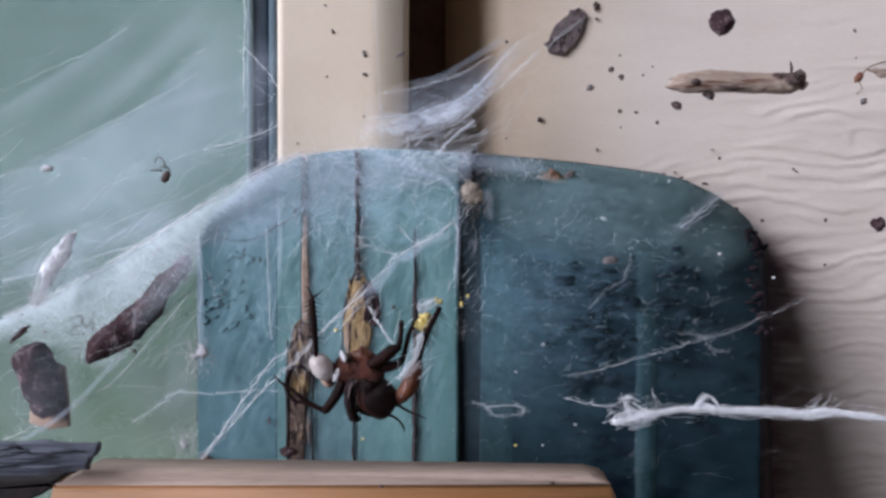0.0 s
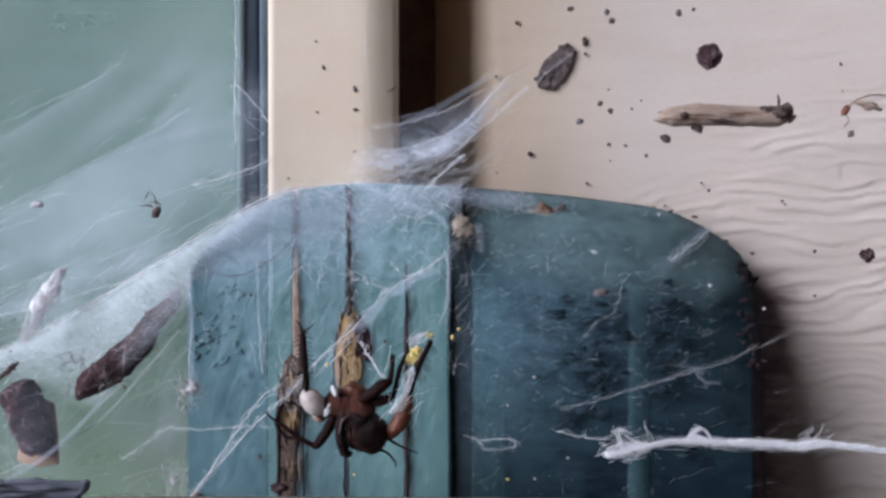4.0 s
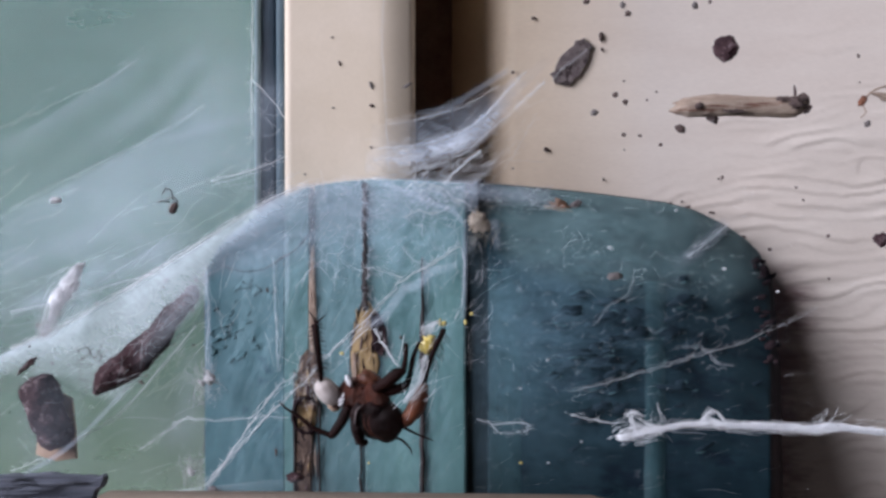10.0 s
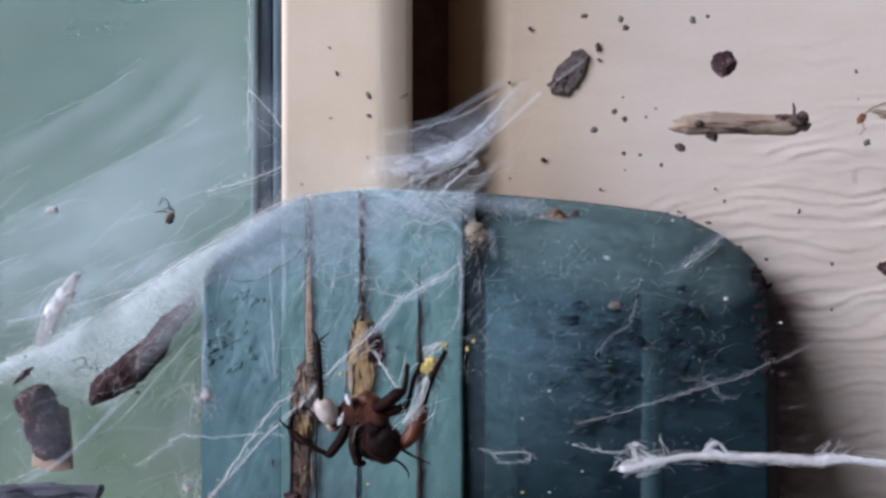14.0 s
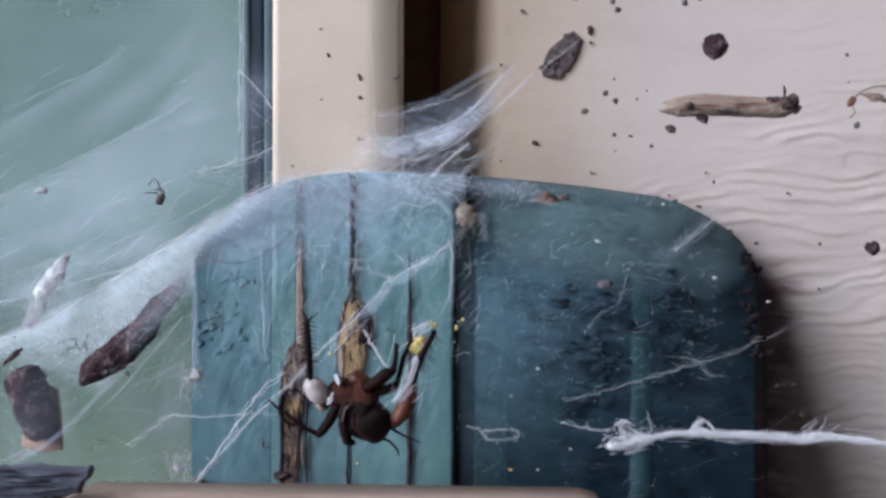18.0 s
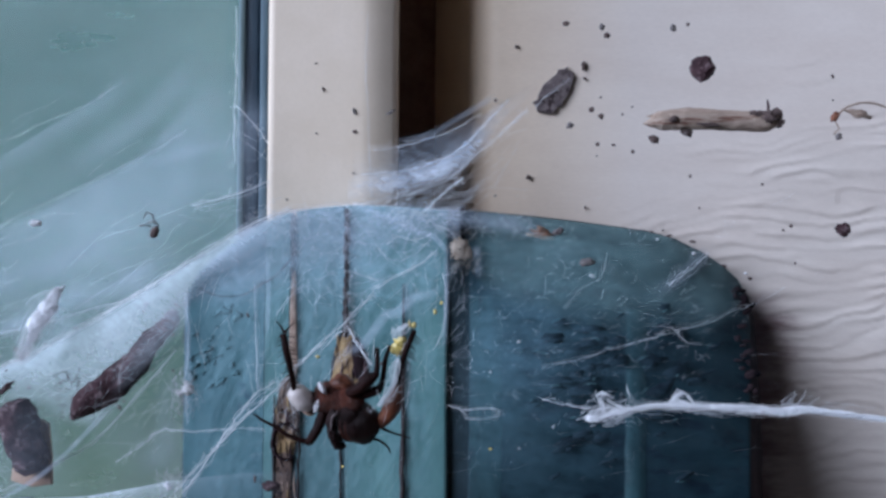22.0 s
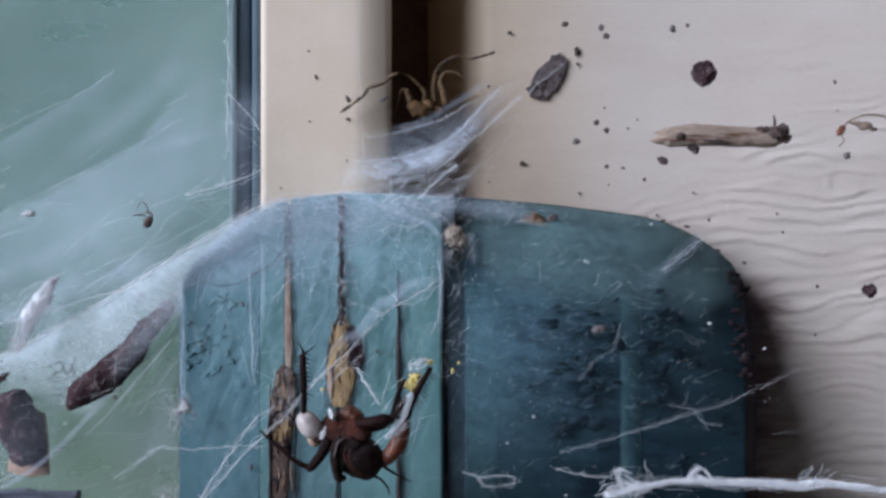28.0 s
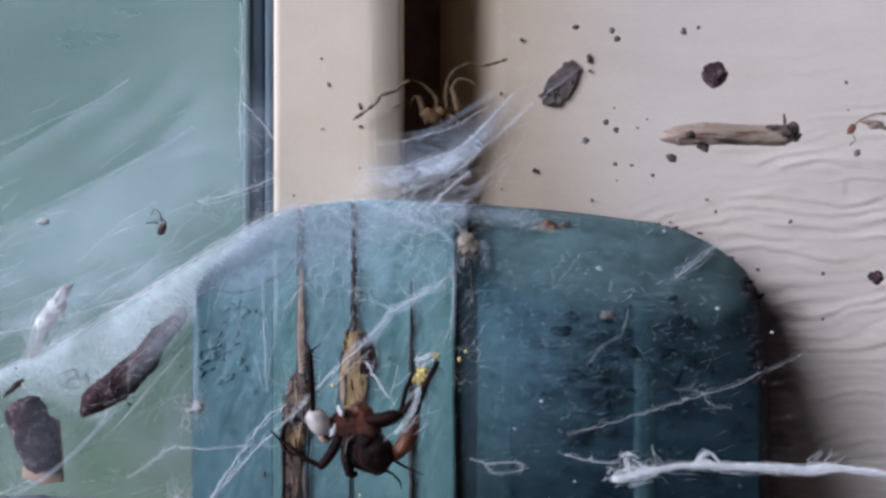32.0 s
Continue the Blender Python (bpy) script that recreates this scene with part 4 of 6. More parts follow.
MOTTLE = silk_sheet("silk_mottle", 0.0, 0.1, 330, (0.42, 1, 1.5), colour=(0.42, 0.74, 0.95), turn=radians(-8), edge=(0.41, 0.6))
sheet("web_haze", MOTTLE, lambda s, t: (lerp(850, 1350, s), lerp(430, 905, t)), 24, 24, lambda s, t: table([(0, 0.8), (0.25, 1), (0.6, 0.6), (0.85, 0.35), (1, 0)], s) * table([(0, 0), (0.15, 1), (0.35, 0.9), (0.6, 0.35), (0.8, 0)], t), "patchy torn silk film over the dark board", lambda u, v, s, t: bulge(u, v) - 1.3)
GROOVE = silk_sheet("silk_groove_film", 0.02, 0.1, 300, (0.8, 1, 0.5), colour=(0.5, 0.78, 0.95), turn=radians(-20), edge=(0.3, 0.7))
sheet("web_haze", GROOVE, lambda s, t: (lerp(808, 851, s), lerp(400, 905, t)), 20, 6, lambda s, t: min(1, t * 5), "bluish silk film in the groove", lambda u, v, s, t: lean(v) - 2.6)
MIST = silk_sheet("silk_mist", 0.02, 0.12, 160, (0.8, 1, 0.8), colour=(0.45, 0.8, 0.96), turn=radians(-20), edge=(0.34, 0.66))
sheet("web_haze", MIST, lambda s, t: (lerp(850, 1080, s), lerp(420, 905, t)), 16, 12, lambda s, t: table([(0, 1), (0.25, 1), (0.45, 0.6), (0.8, 0), (1, 0)], s) * min(1, t * 5) * table([(0, 1), (0.5, 1), (0.85, 0.2), (1, 0)], t), "bluish silk mist over the dark board", lambda u, v, s, t: bulge(u, v) - 1.1)


def retreat_corner(s, t):
    u = lerp(640, 960, s)
    top = table([(640, 215), (680, 216), (720, 206), (770, 192), (820, 178), (870, 150), (900, 128), (960, 90)], u)
    low = table([(640, 264), (700, 258), (741, 251), (785, 236), (819, 221), (845, 200), (866, 177), (890, 150), (914, 126), (960, 95)], u)
    return u, lerp(top, low, t)


sheet("web_retreat", RETREAT, retreat_corner, 16, 30, lambda s, t: (0.2 + 0.5 * t ** 3) * table([(0, 0.2), (0.15, 0.7), (0.55, 1), (0.75, 0.7), (1, 0)], s),
      "silk hammock across the mouth of the gap", lambda u, v, s, t: silk_y(u, v))

SWATH = [(630, 284), (690, 276), (740, 266), (785, 252), (822, 234), (850, 212), (872, 188), (915, 138), (962, 100)]
sheet("web_retreat", MATTED, lambda s, t: (lerp(630, 962, s), table(SWATH, lerp(630, 962, s)) + lerp(-1, 1, t) * table([(0, 26), (0.3, 20), (0.6, 24), (0.8, 20), (1, 8)], s)), 8, 40, lambda s, t: 1.0 * (4 * t * (1 - t)) ** 1.3 * table([(0, 0.2), (0.3, 0.8), (0.5, 0.9), (0.65, 0.6), (0.8, 0.2), (1, 0)], s),
      "matted white lower band of the silk hammock", lambda u, v, s, t: silk_y(u, v) - 0.9)
tagged(part("web_threads", joined(
    fibres(60, (-60, 330, 520, 620), lambda u, v: silk_y(u, v) - 1, 26, 10, 150, 0.007, 31),
    fibres(26, (-60, 480, 340, 680), lambda u, v: silk_y(u, v) - 3, 30, 10, 170, 0.008, 32),
    fibres(9, (-60, 60, 430, 330), -2.5, 30, 12, 120, 0.003, 33, 0.15, 1.5),
    fibres(16, (430, 60, 500, 330), -1.5, 70, 50, 50, 0.011, 34, 0.5, 4.0),
    fibres(90, (500, 318, 800, 420), on_panel, 15, 50, 44, 0.012, 35, 0.5, 4.0),
    fibres(60, (360, 400, 800, 640), on_panel, 60, 45, 60, 0.011, 36),
    fibres(60, (690, 230, 870, 315), silk_y, 28, 14, 110, 0.012, 37),
    fibres(60, (715, 275, 850, 322), lambda u, v: silk_y(u, v) - 1.2, 26, 18, 60, 0.015, 52, 0.3, 2.0),
    fibres(50, (725, 312, 850, 362), lambda u, v: on_panel(u, max(v, 320)) - 0.8, 12, 40, 30, 0.013, 53, 0.4, 3.0),
    fibres(40, (840, 330, 960, 362), lambda u, v: bulge(u, v) - 1.4, 5, 40, 40, 0.012, 54, 0.5, 4.0),
    fibres(26, (700, 180, 900, 260), silk_y, 24, 10, 120, 0.008, 38),
    fibres(90, (850, 330, 1340, 620), lambda u, v: bulge(u, v) - 1.4, 20, 40, 13, 0.013, 39, 0.5, 2.2),
    fibres(34, (812, 400, 846, 640), lambda u, v: lean(v) - 4.4, 65, 40, 34, 0.011, 55, 0.5, 4.0),
    fibres(40, (622, 318, 640, 550), lambda u, v: lean(v) - 5.1, 85, 30, 24, 0.016, 45, 0.5, 3.0),
    fibres(70, (350, 318, 830, 340), on_panel, 8, 35, 46, 0.015, 46, 0.5, 4.0),
    fibres(46, (505, 615, 548, 712), lambda u, v: lean(v) - 5.2, 70, 30, 34, 0.009, 47, 0.5, 3.0),
    fibres(60, (860, 440, 1330, 700), lambda u, v: bulge(u, v) - 1.4, 10, 30, 16, 0.012, 48, 0.5, 2.5),
    fibres(70, (520, 322, 800, 480), on_panel, 25, 60, 55, 0.017, 43, 0.5, 6.0),
    fibres(26, (850, 335, 1330, 520), lambda u, v: bulge(u, v) - 2, 25, 40, 36, 0.010, 44, 0.4, 4.0),
    fibres(18, (0, 640, 340, 870), -6.5, 45, 35, 90, 0.009, 41, 0.4, 4.0)), SILK), "fine white web threads over wall and pane", "spider web", "silk of the web", "stuff")


def strand(points, r, label, seed, y=None, branches=0, fray=14, name="web_strand", still=True, wig=1.5):
    """A thread that can be told apart, with finer ones along it."""
    rnd = random.Random(seed)
    pts2 = smooth_line([(u, v, 0) for u, v in points], 7)
    dep = stand_off if y is None else y if callable(y) else (lambda u, v: y)

    def run(off, w):
        return [at(p.x + rnd.gauss(0, w) + off[0], p.y + rnd.gauss(0, w) + off[1], dep(p.x, p.y) + rnd.uniform(-0.2, 0.2)) for p in pts2]
    geos = [tube(run((0, 0), wig * 0.5), [r * rnd.uniform(0.6, 1.4) for _ in range(9)], 4)]
    for _ in range(branches):
        geos.append(tube(run((rnd.gauss(0, 2), rnd.gauss(0, 3)), wig), [r * 0.35, r * 0.5, r * 0.25], 3))
    for _ in range(fray):
        p = rnd.choice(pts2)
        a = rnd.uniform(0, 6.3)
        q = [(p.x + math.cos(a) * k * 4 + rnd.gauss(0, 1.5), p.y + math.sin(a) * k * 4 + rnd.gauss(0, 1.5)) for k in range(4)]
        geos.append(tube([at(u, v, dep(u, v)) for u, v in q], r * 0.3, 3))
    return lone(name, joined(*geos), SILK, label, "web strand", "strands of the web")


strand([(430, 135), (455, 160), (472, 180), (490, 205)], 0.05, "short bright web strand across the gasket", 1, -2)
strand([(355, 315), (420, 298), (460, 284), (492, 270)], 0.06, "bright web strand from pane to stile", 2, lambda u, v: silk_y(u, v) - 0.6, 2)
strand([(663, -30), (660, 60), (665, 150), (668, 230), (672, 300)], 0.028, "upright web strand along the stile", 3, -7, 1, 8)
strand([(676, 214), (720, 208), (770, 194), (815, 178), (868, 146)], 0.035, "silk rim of the retreat", 4, lambda u, v: silk_y(u, v) - 0.6, 3)
strand([(655, 258), (741, 248), (785, 233), (819, 218), (845, 197), (866, 174), (914, 123)], 0.03, "silk line in the retreat", 5, lambda u, v: silk_y(u, v) - 0.6, 3)
strand([(640, 312), (700, 300), (760, 285), (812, 262), (850, 228), (900, 185), (948, 140)], 0.045, "thick silk line below the retreat", 6, lambda u, v: silk_y(u, v) - 0.6, 5, 30)
strand([(770, 318), (800, 290), (818, 275), (836, 262)], 0.07, "matted silk line below the retreat", 7, lambda u, v: silk_y(u, v) - 0.6, 5, 24)
strand([(850, 320), (890, 275), (918, 225), (935, 195)], 0.016, "single web thread on the siding", 8, -4)
strand([(0, 362), (100, 312), (200, 262), (290, 215), (345, 180)], 0.011, "upper edge line of the web veil", 9, -3, 4, 10)
strand([(0, 612), (120, 555), (250, 478), (350, 415), (430, 365), (485, 335), (530, 320)], 0.06, "bright upper edge line of the web sheet", 10, lambda u, v: silk_y(u, v) - 0.6, 6, 20)
strand([(429, -40), (430, 80), (428, 160), (429, 240)], 0.045, "pale upright silk line along the gasket lip", 50, 2.2, 2, 6)
strand([(0, 215), (80, 175), (160, 140), (230, 95)], 0.008, "blurred web thread before the pane", 11, -2)
strand([(735, 318), (768, 328), (785, 346), (806, 352), (825, 372)], 0.03, "web strand at the panel top", 12, lambda u, v: silk_y(u, v) - 0.6, 3)
strand([(700, 380), (720, 368), (748, 374), (780, 362)], 0.03, "web strand at the panel top", 13, lambda u, v: silk_y(u, v) - 0.6, 2)
strand([(1200, 450), (1235, 425), (1272, 392)], 0.06, "web strand on the panel shoulder", 14, lambda u, v: bulge(u, v) - 1.5, 4, 6)
strand([(466, 450), (470, 520), (473, 600), (476, 650)], 0.04, "upright web strand on the blue board", 15, on_panel, 1, 6)
strand([(800, 430), (806, 470), (800, 530), (790, 560)], 0.03, "upright web strand by the groove", 16, on_panel, 2, 6)
strand([(345, 470), (352, 540), (348, 620), (352, 700)], 0.03, "web strand along the panel edge", 17, on_panel, 2, 10)
strand([(962, 136), (978, 118), (998, 104), (1024, 82)], 0.03, "pale silk line across the bark chip", 20, 8.7, 3, 8)
strand([(0, 545), (80, 530), (190, 495), (300, 470)], 0.05, "web thread on the pane", 18, -6, 1)
strand([(0, 830), (45, 810), (110, 775), (200, 720), (330, 570)], 0.05, "web thread under the bark stick", 19, -7, 1)


# ---- debris that lies still ----
def crumb(u, v, w, h, mat, label, seed, y=-1.0, name="debris_crumb", turn=0, cat="debris", group="crumbs"):
    return lone(name, lump(at(u, v, y), (w / 11, min(w, h) / 16, h / 11), (0, turn, 0), 0.42, seed, 2 if max(w, h) < 8 else 3, 1.9), mat, label, cat, group)


def outline_slab(points, y0, y1, mat, name, label, cat, seed, jag=2.5, bevel=0.5):
    fine = [(p.x, p.y) for p in smooth_line([(u, v, 0) for u, v in points + points[:1]], 3)[:-1]]
    return lone(name, prism(fine, y0, y1, bevel, jag, seed), mat, label, cat)


outline_slab([(1005, 66), (1024, 66), (1029, 82), (1020, 112), (1002, 138), (985, 143), (961, 134), (968, 112), (985, 84)], 9.2, 10.0, CHIP, "bark_chip", "flat grey-brown bark chip stuck to the siding", "bark chip", 3, 3.6, 0.2)
for i, (u, v, w, h) in enumerate([(951, 260, 5, 4), (929, 27, 4, 3), (1048, 60, 4, 8), (1050, 83, 3, 3), (892, 123, 3, 3), (835, 316, 7, 5), (892, 293, 2, 2), (1052, 313, 2, 3),
                                  (1190, 352, 2, 2), (1255, 312, 2, 2), (1404, 350, 2, 2)]):
    crumb(u, v, w, h, CRUMB, "tiny dark crumb on the siding", 40 + i, 9.6)
for i, (u, v, w, h, a) in enumerate([(585, 106, 3, 6, -20), (641, 145, 4, 9, -20), (642, 181, 5, 4, 0), (705, 146, 12, 3, -30), (572, 60, 3, 2, 0), (574, 185, 3, 2, 0), (640, 255, 3, 2, 0), (523, 303, 3, 2, 0), (476, 345, 4, 2, 0)]):
    crumb(u, v, w * 0.75, h * 0.75, BARK_GREY if i % 2 else CRUMB, "small dark speck on the window stile", 60 + i, -4.6, turn=a)
for i in range(26):
    rnd = random.Random(900 + i)
    crumb(rnd.uniform(20, 330), rnd.uniform(470, 680), rnd.uniform(1.5, 6), rnd.uniform(1.2, 3), CRUMB, "tiny dark crumb caught in the web sheet", 80 + i, -8.6, turn=rnd.uniform(-50, 50))
crumb(277, 491, 5, 5, CRUMB, "round dark crumb in the web sheet", 3, -8.0)
crumb(30, 640, 22, 4, BARK, "thin bark splinter in the web sheet", 4, -8.6, turn=-42)

stick = thing("bark_stick", at(240, 600, -18), "thick dark brown bark stick wrapped in the web sheet", "stick")
part("stick_body", rugged(smooth_line([at(150, 692, -19), at(172, 665, -19), at(205, 640, -19), at(250, 605, -19), at(285, 560, -18), at(318, 518, -17), at(330, 500, -17)], 12), [0.5, 1.7, 2.3, 2.5, 2.5, 2.1, 1.9, 1.6, 1.3, 0.6], 22, 0.26, 3, 300.0), BARK, stick)
part("moss_tuft", fibres(26, (120, 610, 190, 680), -19, 20, 60, 26, 0.04, 71), BARK, stick, "brown fibrous shreds", kind="stuff")
part("silk_cover", fibres(80, (170, 520, 330, 690), -21.6, 38, 24, 50, 0.01, 72, 0.4, 3.0), SILK, stick, "silk threads over the bark", kind="stuff")
sheet("web_veil", DENSE, lambda s, t: (lerp(215, 350, s), lerp(628, 485, s) + lerp(-40, 44, t)), 10, 20, lambda s, t: 0.75 * bell(t) * table([(0, 0), (0.55, 0.8), (1, 1)], s), "thin silk over the upper half of the stick", lambda u, v, s, t: -22.0)
chunk = thing("bark_chunk", at(70, 740, -10), "dark bark chunk on a tan leaf scrap in the web", "bark chunk")
part("bark", rugged(smooth_line([at(40, 664, -11), at(46, 676, -11), at(58, 705, -11), at(68, 735, -11), at(80, 765, -11), at(88, 786, -11)], 14), [1.8, 3.1, 3.3, 3.1, 3.0, 2.9, 2.6, 1.6], 26, 0.22, 6, 260.0), BARK, chunk)
part("leaf_scrap", prism([(92, 690), (110, 700), (116, 760), (114, 808), (80, 812), (44, 800), (48, 775), (85, 770)], -9.6, -8.8, 0.2, 2, 8), LEAF, chunk, "flat tan leaf scrap")
sheet("web_veil", VEIL, lambda s, t: (lerp(0, 140, s), lerp(640, 830, t)), 10, 10, lambda s, t: 0.4 * bell(t) * bell(s), "thin silk over the bark chunk", lambda u, v, s, t: -15.5)
part("silk_cover", fibres(16, (20, 670, 115, 790), -13.4, 10, 40, 60, 0.009, 73), SILK, chunk, "silk threads over the bark", kind="stuff")
outline_slab([(-120, 842), (0, 838), (40, 836), (90, 835), (140, 839), (168, 840), (164, 856), (150, 872), (138, 888), (60, 894), (-120, 898)], -53.6, -52.4, BARK_BLUE, "charred_wood_scrap", "blue-grey splintered wood scrap on the ledge", "wood scrap", 9, 2.5)
outline_slab([(-120, 905), (60, 905), (84, 912), (40, 940), (-120, 960)], -50.0, -40, CRACK, "dark_wood_scrap", "black wood scrap beside the ledge end", "wood scrap", 10, 2)


for i in range(12):
    rnd = random.Random(440 + i)
    v = rnd.uniform(842, 888)
    u = rnd.uniform(-60, 60)
    lone("wood_splinter", tube([at(u, v, -53.8), at(u + 45, v + rnd.uniform(-3, 3), -54.0), at(u + rnd.uniform(70, 130), v + rnd.uniform(-4, 4), -53.8)], [0.1, rnd.uniform(0.2, 0.45), 0.06], 6, 0.3, i), BARK_BLUE, "blue-grey splinter on the wood scrap", "splinter", "splinters of the scrap")


def dead_bug():
    b = thing("dead_insect", at(288, 355, -17), "small dark shrivelled insect caught in the web veil", "insect")
    part("body", lump(at(290, 362, -17), (0.7, 0.5, 1.1), (0, 20, 0), 0.3, 3, 2), CRUMB, b)
    part("leg", tube([at(284, 352, -17), at(270, 350, -17), at(262, 352, -17)], 0.12, 4), CRUMB, b)
    part("leg", tube([at(290, 350, -17), at(286, 332, -17), at(276, 326, -17), at(270, 338, -17)], 0.1, 4), CRUMB, b)
    part("leg", tube([at(278, 346, -17), at(292, 344, -17), at(298, 352, -17)], 0.12, 4), CRUMB, b)


dead_bug()


def brush(spine, width, n, r, y, seed):
    """Fine fibres lying close along a spine of plan points, like a wisp of wool."""
    rnd = random.Random(seed)
    line = smooth_line([(u, v, 0) for u, v in spine], 12)
    geos = []
    for _ in range(n):
        i = rnd.randrange(0, len(line) - 6)
        j = min(len(line) - 1, i + rnd.randrange(6, 18))
        off = rnd.gauss(0, 1)
        pts = []
        for k in range(i, j + 1, 2):
            f = k / (len(line) - 1)
            w = width * (0.25 + math.sin(math.pi * f) ** 0.7) * off
            pts.append(at(line[k].x + w * 0.85 + rnd.gauss(0, 0.8), line[k].y + w * 0.5 + rnd.gauss(0, 0.8), y + rnd.uniform(-0.3, 0.3)))
        geos.append(tube(pts, r * rnd.uniform(0.6, 1.4), 3))
    return joined(*geos)


tagged(part("silk_tuft", joined(lump(at(115, 478, -14), (0.8, 0.7, 2.0), (0, 35, 0), 0.3, 4, 3, 1.8), lump(at(103, 500, -14), (1.3, 0.75, 2.1), (0, 38, 0), 0.3, 5, 4, 1.8), lump(at(88, 520, -14), (1.3, 0.75, 2.2), (0, 42, 0), 0.3, 6, 4, 1.8), lump(at(80, 545, -13.6), (0.6, 0.5, 1.6), (0, 30, 0), 0.6, 7, 3, 2.6),
            brush([(122, 459), (110, 485), (96, 508), (84, 530), (70, 565), (56, 590)], 8.0, 300, 0.024, -14.5, 91), brush([(118, 470), (100, 505), (76, 552), (50, 596)], 15.0, 120, 0.014, -13.3, 93)), TUFT), "white woolly silk tuft in the web sheet", "silk tuft", kind="stuff")
lone("silk_tuft", lump(at(80, 348, -9), (0.9, 0.3, 0.5), (0, 0, 0), 0.4, 8, 3), SILK_THICK, "small white silk tuft on the veil", "silk tuft")
tagged(part("web_knot", joined(lump(at(829, 386, -15), (1.2, 0.6, 1.3), (0, 0, 0), 0.95, 3, 4, 3.2), lump(at(839, 394, -15), (0.9, 0.5, 1.0), (0, 0, 0), 0.95, 4, 4, 3.0), fibres(36, (812, 358, 862, 420), -15.4, 60, 60, 36, 0.016, 92)), CLOT), "tan and white web knot at the head of the groove", "web knot", kind="stuff")
BY = bulge(978, 362) - 0.5
wing_bug = thing("small_fly", at(978, 362, BY), "small orange-brown fly with pale wings on the panel", "insect")
part("body", joined(lump(at(976, 362, BY), (1.5, 0.6, 1.0), (0, 25, 0), 0.7, 5, 3, 2.4), lump(at(986, 372, BY), (0.9, 0.5, 0.9), (0, 0, 0), 0.7, 7, 3, 2.4)), surface("amber_chitin", (0.09, 0.045, 0.025), (0.26, 0.13, 0.07), 700, 0.5, 0.2, 3000), wing_bug)
part("wing", lump(at(1003, 357, BY), (1.2, 0.08, 0.55), (0, -35, 0), 0.3, 6, 2), CHIP, wing_bug, "pale wing")
part("wing", lump(at(956, 366, BY), (1.1, 0.1, 0.5), (0, 30, 0), 0.4, 9, 2), LEAF, wing_bug, "tan wing")
part("leg", tube([at(985, 370, BY), at(1000, 376, BY), at(1022, 380, BY)], 0.08, 4), BARE, wing_bug)
for i, (u, v, w, h, m, l) in enumerate([(1064, 434, 8, 4, SILK_THICK, "white flake on the panel"), (1180, 368, 4, 3, SILK_THICK, "white flake on the panel"), (1345, 437, 5, 4, CRUMB, "dark crumb at the panel shoulder"),
                                         (1200, 362, 9, 3, CRUMB, "dark crumb on the panel edge"), (1170, 355, 5, 2, CRUMB, "dark crumb on the panel edge"), (1243, 372, 8, 3, CRUMB, "dark crumb on the panel edge"), (1300, 415, 6, 3, CRUMB, "dark crumb on the panel edge"),
                                         (693, 592, 3, 5, CRUMB, "tiny dark speck on the teal paint"), (456, 508, 3, 6, CRUMB, "tiny dark speck on the teal paint"), (472, 795, 3, 9, CRUMB, "tiny dark speck on the teal paint"), (360, 862, 12, 10, CRUMB, "dark crumb at the panel foot"), (975, 905, 6, 4, CRUMB, "dark crumb on the ledge"), (672, 912, 5, 4, CRUMB, "dark crumb on the ledge")]):
    crumb(u, v, w / 1.3, h / 1.3, m, l, 120 + i, -50.9 if v > 890 else bulge(u, v) - 0.6 if u > 846 else lean(v) - 4.6, turn=random.Random(i).uniform(-30, 30))

# ---- what the web sheet carries ----
MOVING = []


def hung(ob, u, v, tilt=0.0, follow=1.0):
    """Notes a thing that rides on the web sheet at that plan point."""
    MOVING.append((ob, u, v, tilt, follow))
    return ob


def sheet_crumb(u, v, w, h, mat, label, seed, name="debris_crumb", turn=0):
    return hung(crumb(u, v, w, h, mat, label, seed, stand_off(u, v), name, turn), u, v)


hung(outline_slab([(1258, 72), (1272, 64), (1290, 68), (1297, 88), (1290, 100), (1278, 110), (1262, 102), (1254, 88)], stand_off(1275, 86) - 1.2, stand_off(1275, 86) + 0.8, BARK, "soil_lump", "dark angular soil lump hung in the web", "soil lump", 4, 2.0, 0.9), 1275, 86)
twig = thing("twig_piece", at(1300, 195, stand_off(1300, 195)), "pale broken twig piece hung in the web", "twig")
TY = stand_off(1300, 195)
part("wood", rugged(smooth_line([at(1172, 203, TY), at(1186, 201, TY), at(1205, 196, TY), at(1250, 194, TY), at(1310, 195, TY), at(1370, 197, TY), at(1400, 195, TY), at(1420, 196, TY)], 14), [0.12, 0.5, 1.0, 1.6, 1.75, 1.75, 1.7, 1.7, 1.75, 1.7, 1.2, 0.35], 20, 0.13, 4, 260.0), TWIG, twig)
part("split_tip", tube([at(1178, 190, TY), at(1195, 188, TY), at(1215, 186, TY), at(1240, 184, TY)], [0.1, 0.35, 0.45, 0.4], 6, 0.2, 4), TWIG, twig, "splintered tip")
